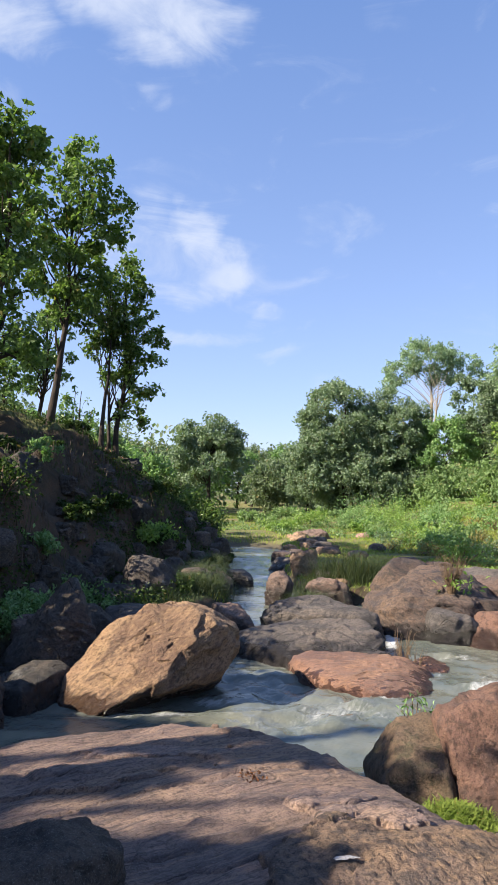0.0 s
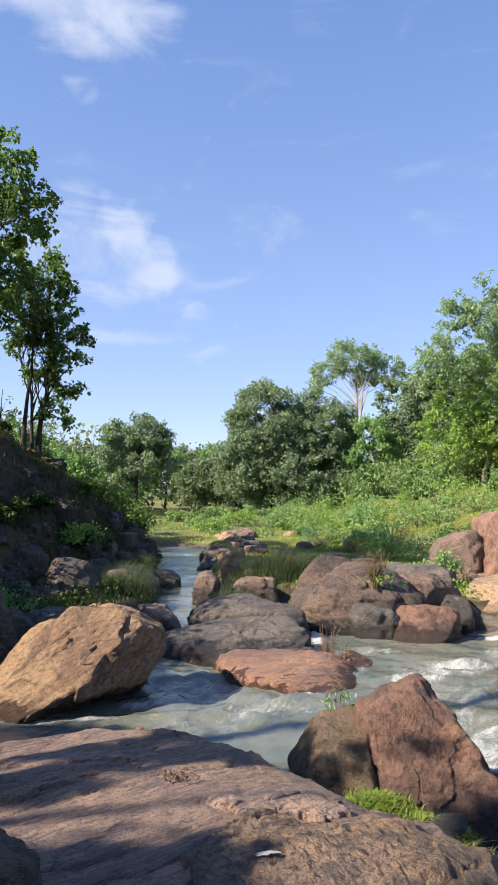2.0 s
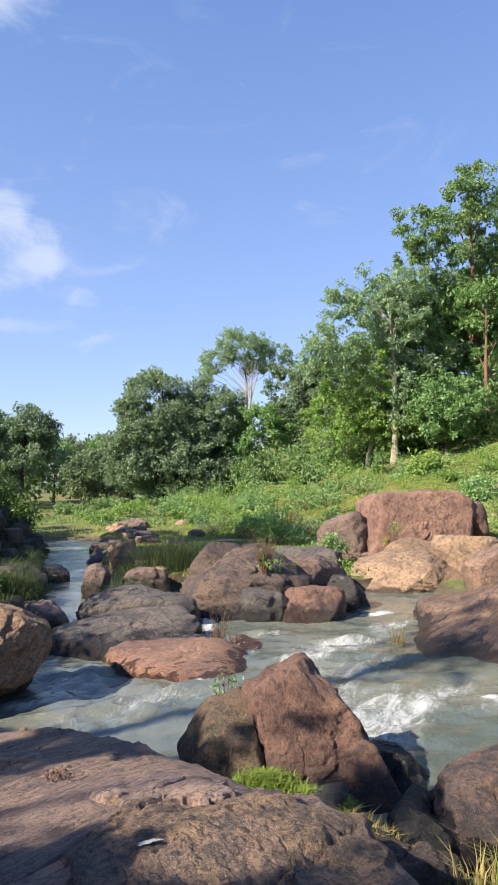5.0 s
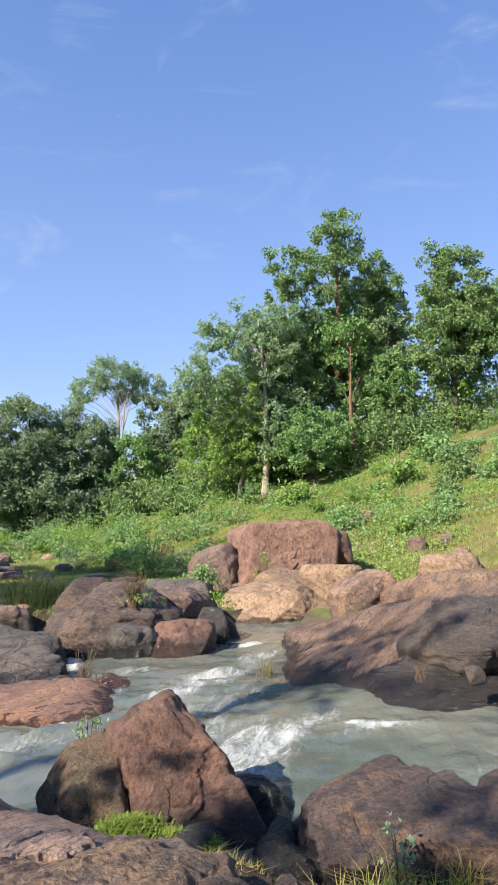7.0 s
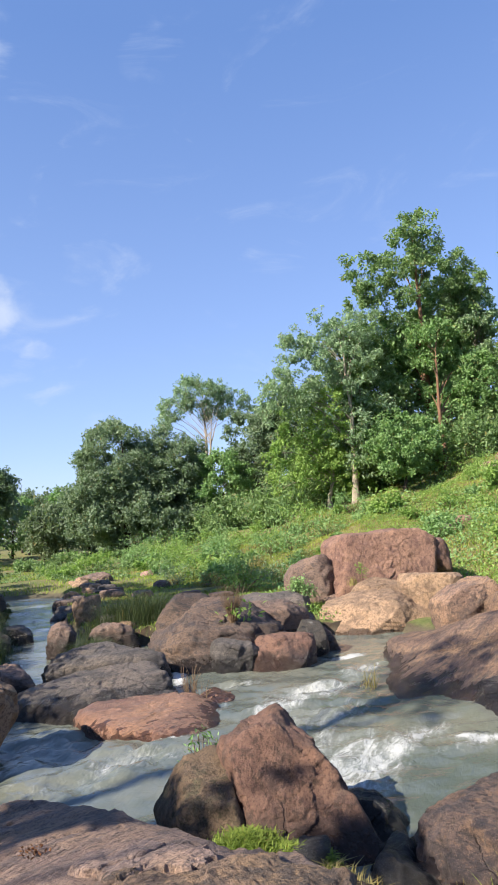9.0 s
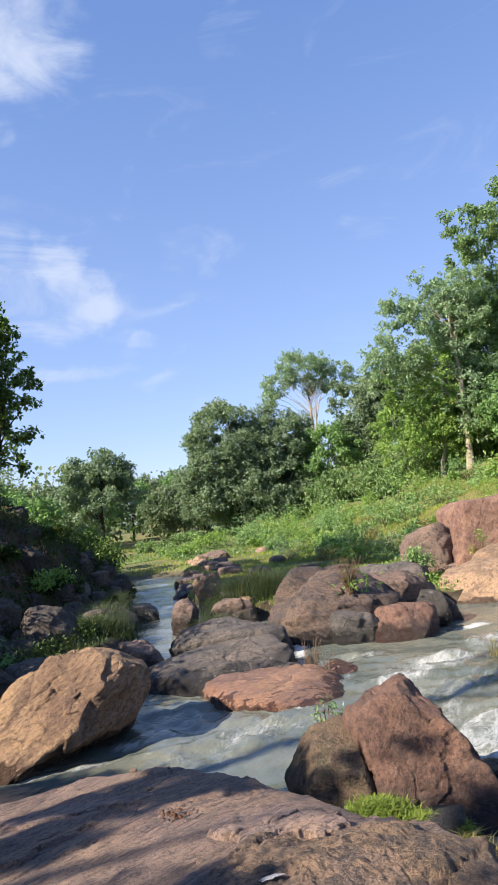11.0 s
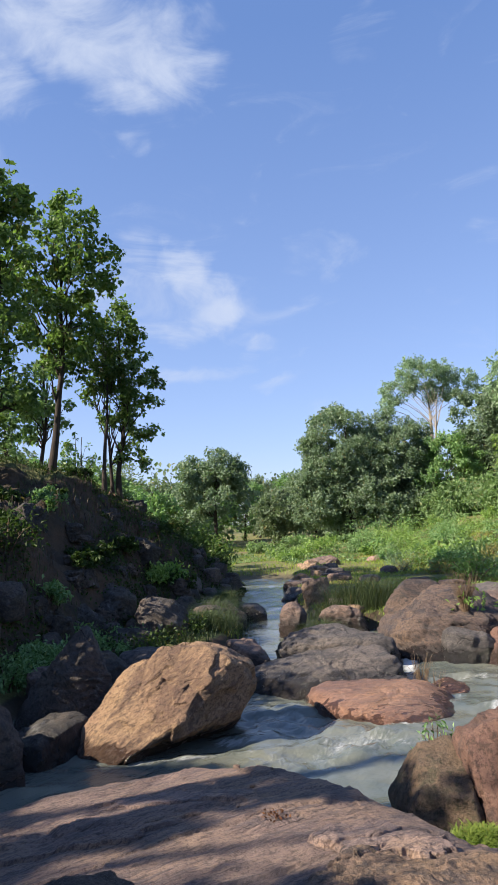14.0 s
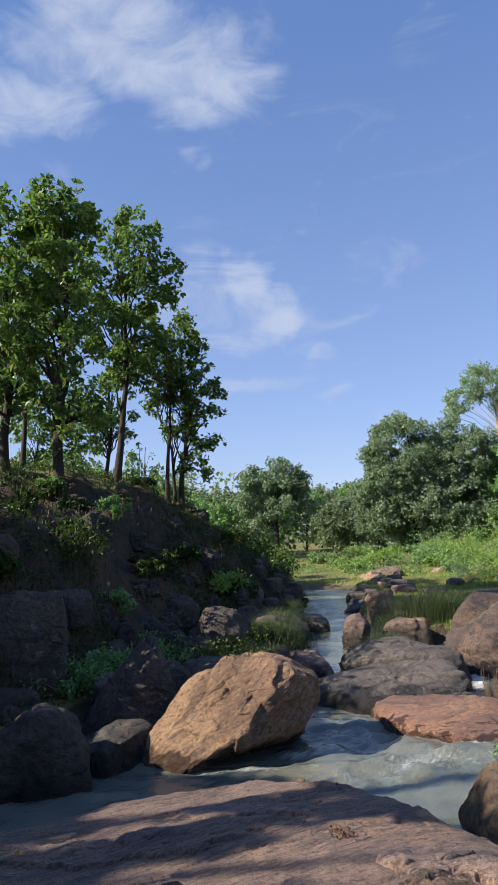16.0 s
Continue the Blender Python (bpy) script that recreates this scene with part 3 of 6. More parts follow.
def rock_mesh(size, seed, level=5, planes=None, edge=18.0, facets=10, rough=0.08, layers=0.0, grooves=0.008, skin=1.0, chips=1.0, mat=None, waves=None):
    """A weathered rock: a block hewn by flat faces with worn edges, optional bedding ledges, cracks and a pitted skin.
    planes: outward directions and their distances from the middle, in metres; else they are drawn by chance round the size."""
    U, F = ball(level)
    rng = np.random.default_rng(seed)
    S = np.array(size, float)
    if planes is None:
        Ns = rng.normal(size=(facets, 3))
        Ns[:, 2] = np.where(Ns[:, 2] < 0, Ns[:, 2] * 0.12, Ns[:, 2])
        Ns /= np.linalg.norm(Ns, axis=1, keepdims=True)
        Ds = np.sqrt(((Ns * S) ** 2).sum(1)) * rng.uniform(0.66, 0.98, facets)
        Ns, Ds = np.concatenate([Ns, np.eye(3), -np.eye(3)]), np.concatenate([Ds, S * 0.97, S[:2] * 0.97, S[2:] * 1.3])
    else:
        Ns = np.array([n for n, _ in planes], float)
        Ns /= np.linalg.norm(Ns, axis=1, keepdims=True)
        Ds = np.array([d for _, d in planes], float)
    scale = S.mean()
    reach = np.maximum(U @ Ns.T / Ds, 0)
    r = (reach ** edge).sum(1) ** (-1 / edge)
    W = U * r[:, None]
    W = W * (1 + 0.045 * fractal(W / scale * 0.9 + seed, seed, 3))[:, None]
    out = U
    if layers:
        bed = W @ np.array([0.12, 0.2, 0.97]) / layers + 0.9 * fractal(W / scale * 1.2, seed + 5, 3)
        saw = bed - np.floor(bed)
        W = W + out * (np.array([1, 1, 0.5]) * ((saw ** 1.6 - 0.4) * layers * 0.35)[:, None])
    # spalled corners: flat cuts that end in sharp edges
    for k in range(int(26 * chips)):
        n = rng.normal(size=3)
        n /= np.linalg.norm(n)
        h = W @ n
        deep = scale * rng.uniform(0.02, 0.13)
        over = h - (h.max() - deep) + 0.025 * scale * fractal(W / scale * 2.2 + k, seed + 60 + k, 3)
        W = W - n * (0.92 * np.maximum(0, over))[:, None]
    # broken skin: small tilted facets
    knots = W[rng.choice(len(W), 70, replace=False)]
    warped = W + 0.09 * scale * np.stack([fractal(W / scale * 3 + 11 * a, seed + 80 + a, 2) for a in range(3)], 1)
    near = np.argmin(((warped[:, None] - knots[None]) ** 2).sum(2), axis=1)
    lean = rng.normal(size=(70, 3)) * 0.16
    W = W + out * (chips * np.clip(((W - knots[near]) * lean[near]).sum(1), -0.03 * scale, 0.03 * scale))[:, None]
    W = W + out * (rough * scale * (0.3 * fractal(W / scale * 2.1 + seed, seed + 11, 2, 0.5) + 0.2 * fractal(W / scale * 7 + seed, seed + 15, 4, 0.6)))[:, None]
    crease = np.abs(lump(W / scale * 1.1 + 7 * seed, seed + 3) + 0.25 * fractal(W / scale * 4, seed + 4, 3))
    W = W - out * (grooves * scale * 2.6 * np.exp(-(crease / 0.028) ** 2))[:, None]
    W = W + out * (0.012 * skin * np.minimum(scale, 1.0) * fractal(W * 11, seed + 8, 3, 0.65))[:, None]
    if waves:
        # long low swells worn along the grain: height, heading
        c, s = math.cos(radians(waves[1])), math.sin(radians(waves[1]))
        Q = np.stack([(W[:, 0] * c + W[:, 1] * s) * 0.45, (W[:, 1] * c - W[:, 0] * s) * 1.5, W[:, 2] * 0.3], 1)
        W[:, 2] += waves[0] * fractal(Q + seed, seed + 21, 3, 0.45)
    return mesh_of("boulder", W, F, mat or ROCK_GREY)


def rock(at, size, seed, label, mat=None, turn=0.0, tilt=(0.0, 0.0), category="boulder", name="boulder", **more):
    ob = new(name, rock_mesh(size, seed, mat=mat, **more))
    ob.matrix_world = pose(*at, tilt[0], tilt[1], turn)
    return tagged(ob, label, category, "boulders in the stream")


def slab_top(x, y):
    """The height of the broad ledge that the camera stands on."""
    P = np.stack([x, y, 0 * x], 1)
    z = 0.74 - 0.33 * step(2.6, 5.7, y - 0.05 * x) - 0.10 * step(0.6, 2.2, x) * step(5, 2, y) - 0.10 * step(-1.0, -3.0, x)
    z = z - 0.20 * step(0.3, 1.6, x) * step(2.6, 4.2, y)
    # bedding that runs away from the bank
    c, s = math.cos(radians(36)), math.sin(radians(36))
    u, v = x * c + y * s, -x * s + y * c
    Q = np.stack([u * 0.5, v * 2.2, 0 * x], 1)
    bed = fractal(Q, 71, 4, 0.55)
    z = z + 0.035 * bed + 0.04 * fractal(P * 0.8, 75, 3)
    # thin sheets that end in small steps
    q = v * 2.6 + 0.5 * fractal(P * np.array([0.7, 1.5, 1]), 73, 4, 0.55) - 0.25 * u
    z = z + 0.022 * ((q - np.floor(q)) ** 3 - 0.25)
    line = np.abs(lump(Q * np.array([0.9, 1.7, 1]) + 5, 79) + 0.12 * fractal(P * 5, 81, 2))
    z = z - 0.03 * np.exp(-(line / 0.035) ** 2)
    return z + 0.006 * fractal(P * 14, 83, 3, 0.65)


def disc(R, A, rim_x, rim_y, squareness, centre, wobble, seed, power=0.85):
    """A round sheet of places: x, y, the share of the way to the rim, and the faces."""
    r = np.linspace(0.0003, 1.0, R)[:, None] ** power
    a = np.linspace(0, 2 * math.pi, A, endpoint=False)[None]
    wob = fractal(np.stack([np.cos(a).ravel() * 2.2, np.sin(a).ravel() * 2.2, 0 * a.ravel()], 1), seed, 4, 0.6)[None]
    grow = r * (1 + wobble * wob * r)
    x = centre[0] + rim_x * np.sign(np.cos(a)) * np.abs(np.cos(a)) ** squareness * grow
    y = centre[1] + rim_y * np.sign(np.sin(a)) * np.abs(np.sin(a)) ** squareness * grow
    i = (np.arange(R - 1)[:, None] * A + np.arange(A)[None])
    j = (np.arange(R - 1)[:, None] * A + (np.arange(A)[None] + 1) % A)
    F = np.stack([i.ravel(), (i + A).ravel(), (j + A).ravel(), j.ravel()], 1)
    return x.ravel(), y.ravel(), (r + 0 * a).ravel(), F


def build_slab():
    """The ledge: a domed sheet of granite that rolls over into the water at its rim, with a rougher sheet left on top of it."""
    top = new("rock_ledge")
    tagged(top, "broad sloping ledge of red-brown granite at the water's edge", "rock ledge")
    x, y, r, F = disc(170, 420, 2.45, 3.42, 0.8, (-0.75, 2.4), 0.06, 91)
    off = x + 0.2
    y = y - np.where(off > 0, 0.52, 0.30) * np.abs(off) ** 1.3 * step(2.6, 5.4, y)
    z = slab_top(x, y) - 0.95 * np.clip((r - 0.86) / 0.14, 0, 1) ** 1.8
    part("lower_sheet", mesh_of("lower_sheet", np.stack([x, y, z], 1), F, ROCK_SLAB), top)
    for rim_x, rim_y, centre, lift, seed in ((0.62, 0.95, (0.72, 2.36), 0.032, 95), (0.34, 0.22, (0.62, 3.42), 0.035, 97), (0.5, 0.16, (-0.55, 4.35), 0.022, 99), (0.7, 0.2, (-1.1, 3.7), 0.025, 101)):
        x, y, r, F = disc(90, 260, rim_x, rim_y, 0.85, centre, 0.22, seed)
        P = np.stack([x, y, 0 * x], 1)
        z = slab_top(x, y) + lift * (1 - np.clip((r - 0.93) / 0.07, 0, 1) ** 1.5 * 1.6) + (lift * (0.4 if lift == 0.032 else 0.15) * fractal(P * 7, seed + 1, 4, 0.65) + (0.007 if lift == 0.032 else 0.003) * fractal(P * 26, seed + 2, 3, 0.7)) * (1 - r ** 6)
        part("upper_sheet", mesh_of("upper_sheet", np.stack([x, y, z], 1), F, ROCK_CRUST if lift == 0.032 else ROCK_SLAB), top, "rough pitted upper sheet of the ledge" if lift == 0.032 else "")


def build_rocks():
    build_slab()
    rock((-0.95, 7.35, 0.42), (1.0, 0.6, 0.5), 4, "big tilted tan boulder leaning over the stream, underside in shade", ROCK_TAN, 0, level=7, edge=50, rough=0.06, chips=1.3, grooves=0.003,
         planes=[((0.08, 0.1, 0.99), 0.56), ((-0.54, 0.1, 0.84), 0.50), ((-0.78, 0, 0.62), 0.56), ((-0.78, 0, -0.62), 0.94), ((0.88, 0, -0.47), 0.80), ((0, 0, -1), 0.66), ((0.63, 0, 0.776), 0.73),
                 ((-0.21, -0.71, 0.67), 0.27), ((-0.5, -0.62, 0.6), 0.40), ((0.40, -0.40, -0.82), 0.43), ((0.55, -0.83, 0.1), 0.50), ((0, 1, 0.1), 0.75), ((-0.7, -0.7, 0.1), 0.92)])
    rock((-0.90, 2.62, 0.52), (0.66, 0.52, 0.42), 12, "dark lichen-spotted rock on the granite ledge", ROCK_LICHEN, 20, level=6, rough=0.12, facets=14, chips=0.5)
    rock((1.80, 4.75, 0.35), (0.62, 0.5, 0.55), 7, "red-brown boulder with a pointed ridge, split by a crack", ROCK_RED, 0, level=6, edge=34, rough=0.09, chips=1.0, grooves=0.006,
         planes=[((0.866, -0.08, 0.5), 0.36), ((-0.345, 0.05, 0.94), 0.49), ((-0.98, 0.05, -0.12), 0.38), ((-0.1, -0.88, 0.46), 0.22), ((0, 1, 0.2), 0.5), ((0, 0, -1), 0.65), ((0.7, -0.7, 0.1), 0.68),
                 ((0.2, 0.1, 0.97), 0.54), ((1, 0, 0), 0.72), ((-0.55, -0.8, 0.25), 0.40)])
    rock((1.24, 4.90, 0.19), (0.32, 0.34, 0.3), 9, "mossy brown block split off the red boulder beside it", ROCK_MOSS, 0, level=6, edge=22, rough=0.07, chips=0.7,
         planes=[((-0.14, -0.25, 0.95), 0.29), ((-0.85, 0, 0.5), 0.26), ((-0.97, -0.1, -0.2), 0.25), ((-0.4, -0.88, 0.2), 0.28), ((0.98, -0.05, 0.12), 0.23), ((0, 1, 0.1), 0.4), ((0, 0, -1), 0.6), ((-0.55, -0.4, 0.72), 0.33)])
    rock((3.00, 3.72, -0.02), (1.15, 0.75, 0.50), 15, "rounded dark-streaked granite rock at the water's edge", ROCK_PLUM, -36, (4, 0), level=6, facets=14, rough=0.12, edge=12, chips=0.8, grooves=0.016)
    rock((3.70, 3.25, 0.02), (0.75, 0.62, 0.44), 16, "dark-streaked hump of granite beside the rounded rock", ROCK_PLUM, 12, level=5, rough=0.12, edge=12)
    rock((1.52, 8.30, -0.13), (1.20, 0.90, 0.32), 17, "low wet pinkish slab of rock in the rapids", ROCK_WET, -20, (7, 2), level=6, edge=7, layers=0.10, waves=(0.05, 10), chips=0.25, rough=0.03, skin=0.5, grooves=0.003)
    rock((1.25, 8.88, -0.08), (1.15, 0.55, 0.27), 20, "low grey rock between the shelf and the pink slab", ROCK_GREY, -14, (10, 0), level=5, edge=7, chips=0.5, layers=0.1, waves=(0.04, 10))
    rock((2.45, 9.05, -0.15), (0.55, 0.50, 0.22), 18, "low wet rock with water sliding over it", ROCK_WET, 25, (6, -4), level=5, edge=12, layers=0.06)
    rock((2.48, 4.80, -0.02), (0.30, 0.42, 0.24), 14, "wet dark rock at the foot of the rapid", ROCK_DARK_SHADED, 20, level=5)
    rock((0.98, 9.45, -0.04), (1.42, 1.0, 0.37), 19, "grey layered rock shelf between two channels", ROCK_GREY, -18, (8, -4), level=6, chips=0.5, edge=6, grooves=0.004, layers=0.12, waves=(0.05, 10))
    rock((1.10, 11.2, 0.04), (1.15, 0.90, 0.48), 23, "grey rock shelf with a sunlit crown", ROCK_GREY, 12, (6, 4), level=6, chips=0.5, edge=6, grooves=0.004, layers=0.14, waves=(0.06, 15))
    rock((-0.10, 10.4, 0.14), (0.42, 0.40, 0.36), 25, "small dark brown rock beside the grey shelf", ROCK_BROWN, 30, level=5)
    rock((0.66, 13.7, 0.30), (0.44, 0.40, 0.60), 29, "upright brown rock standing in the channel", ROCK_BROWN, 10, (0, 8), level=5, edge=5, facets=16)
    rock((1.66, 14.1, 0.18), (0.55, 0.42, 0.38), 31, "rounded tan rock among reeds", ROCK_BROWN, 0, (0, -12), level=5, edge=6)
    rock((1.53, 17.5, 0.38), (0.36, 0.40, 0.48), 33, "orange-tan pointed rock by the channel", ROCK_PALE, 0, (0, -10), level=5)
    rock((3.2, 11.6, 0.22), (1.15, 1.0, 0.78), 37, "large brown boulder with a sunlit rounded back", ROCK_STREAK, -16, level=6, edge=16, rough=0.09, chips=0.8, grooves=0.010, layers=0.2,
         planes=[((-0.8, -0.3, 0.5), 0.92), ((-0.55, -0.1, 0.83), 0.72), ((0.1, -0.25, 0.96), 0.56), ((0.6, -0.1, 0.8), 0.78), ((0, -0.9, 0.4), 0.80), ((-0.5, -0.8, 0.1), 1.0), ((0.6, -0.75, 0.2), 0.9),
                 ((1, 0, 0), 1.2), ((-1, 0, -0.1), 1.25), ((0, 1, 0), 1.0), ((0, 0, -1), 0.8)])
    rock((3.30, 10.78, 0.10), (0.55, 0.45, 0.40), 38, "dark rounded lobe at the foot of the brown boulder", ROCK_GREY, 10, level=5, edge=8)
    rock((3.95, 11.35, 0.30), (0.55, 0.5, 0.38), 40, "brown rounded lobe beside the larger boulder", ROCK_STREAK, 10, level=5, edge=8)
    rock((2.95, 12.9, 0.55), (0.62, 0.55, 0.50), 39, "brown boulder behind the larger one", ROCK_STREAK, 40, level=5)
    rock((4.05, 10.5, 0.14), (0.62, 0.42, 0.36), 41, "low reddish rock at the foot of the brown boulder", ROCK_RED, -15, level=5)
    rock((4.72, 11.15, 0.25), (0.28, 0.30, 0.36), 43, "small dark rounded rock by the water", ROCK_DARK_SHADED, 0, level=4)
    rock((5.1, 11.4, 0.14), (0.26, 0.24, 0.28), 44, "small dark rounded rock by the water", ROCK_BROWN, 0, level=4)
    rock((8.55, 15.1, 1.13), (1.35, 0.8, 0.85), 47, "tall flat-faced pink granite block below the green slope", ROCK_MAUVE, -20, level=6, edge=40, rough=0.045, chips=0.5, grooves=0.008,
         planes=[((-0.06, 0, 1), 0.84), ((-0.6, -0.1, 0.8), 1.26), ((-0.75, -0.6, 0.2), 1.22), ((-1, -0.15, 0), 1.40), ((0.1, -0.99, 0.12), 0.52), ((1, -0.2, -0.1), 1.22), ((0, 1, 0), 0.9), ((0, 0, -1), 1.1), ((0.6, -0.8, 0), 1.05), ((0.5, 0, 0.86), 1.2)])
    rock((9.75, 14.75, 1.35), (0.42, 0.4, 0.42), 48, "small reddish rock beside the pink block", ROCK_MAUVE, 0, level=4)
    rock((6.85, 15.9, 0.75), (0.95, 0.75, 0.72), 49, "brown rounded boulder beside the pink block", ROCK_BROWN, -30, (0, -14), level=5, edge=9)
    rock((7.05, 12.9, 0.12), (1.45, 0.95, 0.52), 53, "pale sunlit granite slab at the water's edge", ROCK_PALE, -22, (10, -8), level=6, chips=0.5, layers=0.08, edge=26, rough=0.05, grooves=0.010, facets=12)
    rock((7.65, 13.7, 0.45), (1.0, 0.6, 0.42), 55, "pale granite slab below the pink block", ROCK_PALE, -18, (8, 0), level=6, edge=28, grooves=0.010, facets=12, rough=0.05, chips=0.5)
    rock((8.35, 12.7, 0.62), (0.85, 0.6, 0.46), 57, "pale orange granite rock with a rounded top", ROCK_PALE, -35, level=6, edge=28, grooves=0.010, facets=12, rough=0.05, chips=0.5)
    rock((6.6, 8.6, 0.0), (1.7, 2.3, 0.4), 61, "long sloping slab of pink-brown granite beside the stream", ROCK_SLOPE, 0, level=7, edge=16, rough=0.06, layers=0.09, chips=0.35, grooves=0.006, waves=(0.11, 32),
         planes=[((-0.25, 0, 0.968), 0.54), ((-0.80, 0.45, 0.40), 1.50), ((-0.57, -0.75, 0.33), 2.9), ((-0.9, -0.25, 0.35), 2.30), ((1, 0, 0), 2.6), ((0, 1, 0.2), 2.9), ((0, 0, -1), 1.0), ((-0.15, -0.35, 0.92), 0.86), ((-0.1, 0.25, 0.96), 0.76)])
    rock((7.9, 10.9, 0.55), (0.95, 0.6, 0.58), 63, "rounded brown hump on the granite slab", ROCK_SLOPE, 22, (0, -12), level=5, edge=10, chips=0.5)
    rock((8.75, 9.6, 0.48), (1.55, 1.15, 0.72), 65, "broad rounded orange-brown dome on the slab", ROCK_SLOPE, 10, level=6, edge=7, chips=0.3)
    rock((6.88, 6.72, 0.52), (1.0, 0.7, 0.36), 67, "dark layered rock overhanging the lower slab", ROCK_SHELF, 0, level=6, layers=0.15, chips=1.2, grooves=0.012, edge=16,
         planes=[((0.05, -0.25, 0.97), 0.32), ((-0.50, -0.1, 0.86), 0.42), ((-0.85, -0.3, -0.3), 0.80), ((0, -0.5, -0.86), 0.44), ((-0.1, -0.95, 0.25), 0.62), ((1, 0, 0), 1.1), ((0, 1, 0), 0.8), ((0, 0, -1), 0.6)])
    rock((6.4, 6.3, 0.05), (1.45, 0.72, 0.36), 69, "smooth grey-brown rock shelf at the waterline", ROCK_SHELF, 0, level=6, layers=0.07, chips=0.5, edge=12, waves=(0.06, -20),
         planes=[((-0.12, -0.28, 0.95), 0.10), ((-0.55, -0.7, 0.46), 0.78), ((-0.9, 0.1, 0.4), 1.25), ((1, 0, 0), 1.8), ((0, 1, 0), 1.0), ((0, 0, -1), 0.8), ((0.2, -0.9, 0.35), 1.0)])
    rock((7.3, 7.55, 0.2), (1.3, 0.5, 0.55), 72, "dark rock at the back of the hollow under the overhang", ROCK_SHELF, 0, level=5)
    rock((8.0, 6.35, 0.12), (1.0, 0.8, 0.4), 70, "smooth grey-brown rock shelf at the waterline", ROCK_SHELF, 15, level=6, layers=0.08, chips=0.5, edge=14, waves=(0.05, -20))
    rock((8.15, 7.0, 0.55), (0.9, 0.7, 0.5), 71, "dark layered rock overhanging the lower slab", ROCK_SHELF, -12, level=6, layers=0.14, chips=1.1, edge=16)
    rock((-3.90, 9.0, 1.0), (0.52, 0.5, 0.62), 73, "dark rock with white lichen on the bank", ROCK_LICHEN, 15, level=5)
    rock((-2.12, 8.4, 0.42), (0.34, 0.36, 0.64), 75, "upright grey pointed rock behind the tilted boulder", ROCK_LICHEN, 30, (0, 10), level=5, edge=24, layers=0.12,
         planes=[((-0.8, -0.2, 0.45), 0.30), ((0.86, -0.2, 0.42), 0.30), ((0, -0.93, 0.25), 0.30), ((0, 1, 0), 0.35), ((0, 0, -1), 0.7), ((0.2, -0.4, 0.9), 0.58), ((-0.6, -0.7, 0.2), 0.33)])
    rock((-2.28, 7.15, 0.0), (0.42, 0.42, 0.40), 77, "wet dark rock wedged beside the tilted boulder", ROCK_DARK_SHADED, -25, (0, -14), level=5)
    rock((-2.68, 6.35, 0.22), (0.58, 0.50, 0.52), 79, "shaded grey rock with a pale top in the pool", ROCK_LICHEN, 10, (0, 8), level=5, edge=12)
    rock((-1.8, 12.4, 0.50), (0.58, 0.52, 0.52), 83, "grey domed rock at the foot of the bank", ROCK_LICHEN, 0, level=5)
    rock((-0.15, 16.2, 0.06), (0.42, 0.46, 0.30), 85, "grey rock in the upper channel", ROCK_GREY, 20, level=5)
    rock((1.25, 19.8, 0.10), (0.5, 0.5, 0.26), 86, "grey rock in the upper channel", ROCK_GREY, 60, level=4)
    rock((1.35, 22.5, 0.08), (0.6, 0.6, 0.24), 87, "tan rock ledge in the upper channel", ROCK_BROWN, 10, level=4)
    rock((-1.2, 25.5, 0.1), (0.8, 0.6, 0.3), 88, "grey rocks where the channel bends", ROCK_GREY, 10, level=4)
    rock((2.94, 29.9, 0.25), (1.0, 0.7, 0.60), 89, "dark rounded boulder on the meadow", ROCK_BROWN, 10, level=5, edge=6)
    rock((5.57, 31.5, 0.25), (0.65, 0.5, 0.42), 90, "pinkish boulder at the foot of the slope", ROCK_PINK, 10, level=4, edge=6)
    rock((4.6, 12.9, 0.35), (1.1, 0.7, 0.42), 91, "flat rock behind the brown boulder", ROCK_BROWN, -10, level=5)
    rock((5.3, 14.6, 0.4), (1.2, 0.7, 0.35), 92, "low flat grey-brown rock in the grass", ROCK_GREY, -10, level=5)
    rock((-2.05, 9.3, 0.30), (0.42, 0.36, 0.32), 93, "grey rock behind the tilted boulder", ROCK_DARK_SHADED, 50, level=5)
    rock((-1.55, 9.7, 0.25), (0.48, 0.36, 0.30), 94, "grey rock behind the tilted boulder", ROCK_GREY, 10, level=5)
    rock((-2.65, 8.9, 0.25), (0.36, 0.36, 0.34), 95, "small rock with a pale top by the pool", ROCK_BROWN, 10, level=5)
    rock((2.12, 3.72, 0.02), (0.30, 0.24, 0.26), 96, "small dark rock in the gully", ROCK_DARK_SHADED, 30, level=5)
    rock((2.28, 4.05, -0.02), (0.24, 0.2, 0.22), 97, "small dark rock in the gully", ROCK_DARK_SHADED, 80, level=5)
    rock((1.95, 3.3, 0.10), (0.30, 0.22, 0.2), 98, "small brown rock in the gully", ROCK_BROWN, 10, level=5)
    rock((1.52, 4.10, 0.08), (0.42, 0.26, 0.24), 103, "low mossy stone between the ledge and the red boulder", ROCK_DARK_SHADED, -30, level=5)
    rock((1.84, 3.58, 0.0), (0.26, 0.52, 0.24), 104, "low brown stone in the gully beside the ledge", ROCK_BROWN, 10, level=5)
    rock((2.50, 2.82, -0.02), (0.72, 0.42, 0.28), 105, "low brown stone covered with dry grass", ROCK_BROWN, 0, level=5)
    rock((3.2, 2.2, 0.02), (0.7, 0.5, 0.36), 106, "rounded dark granite rock at the water's edge", ROCK_BROWN, 20, level=5)
    rock((10.6, 11.6, 0.95), (0.75, 0.5, 0.30), 99, "pale rounded rock at the foot of the slope", ROCK_PALE, -30, level=5)
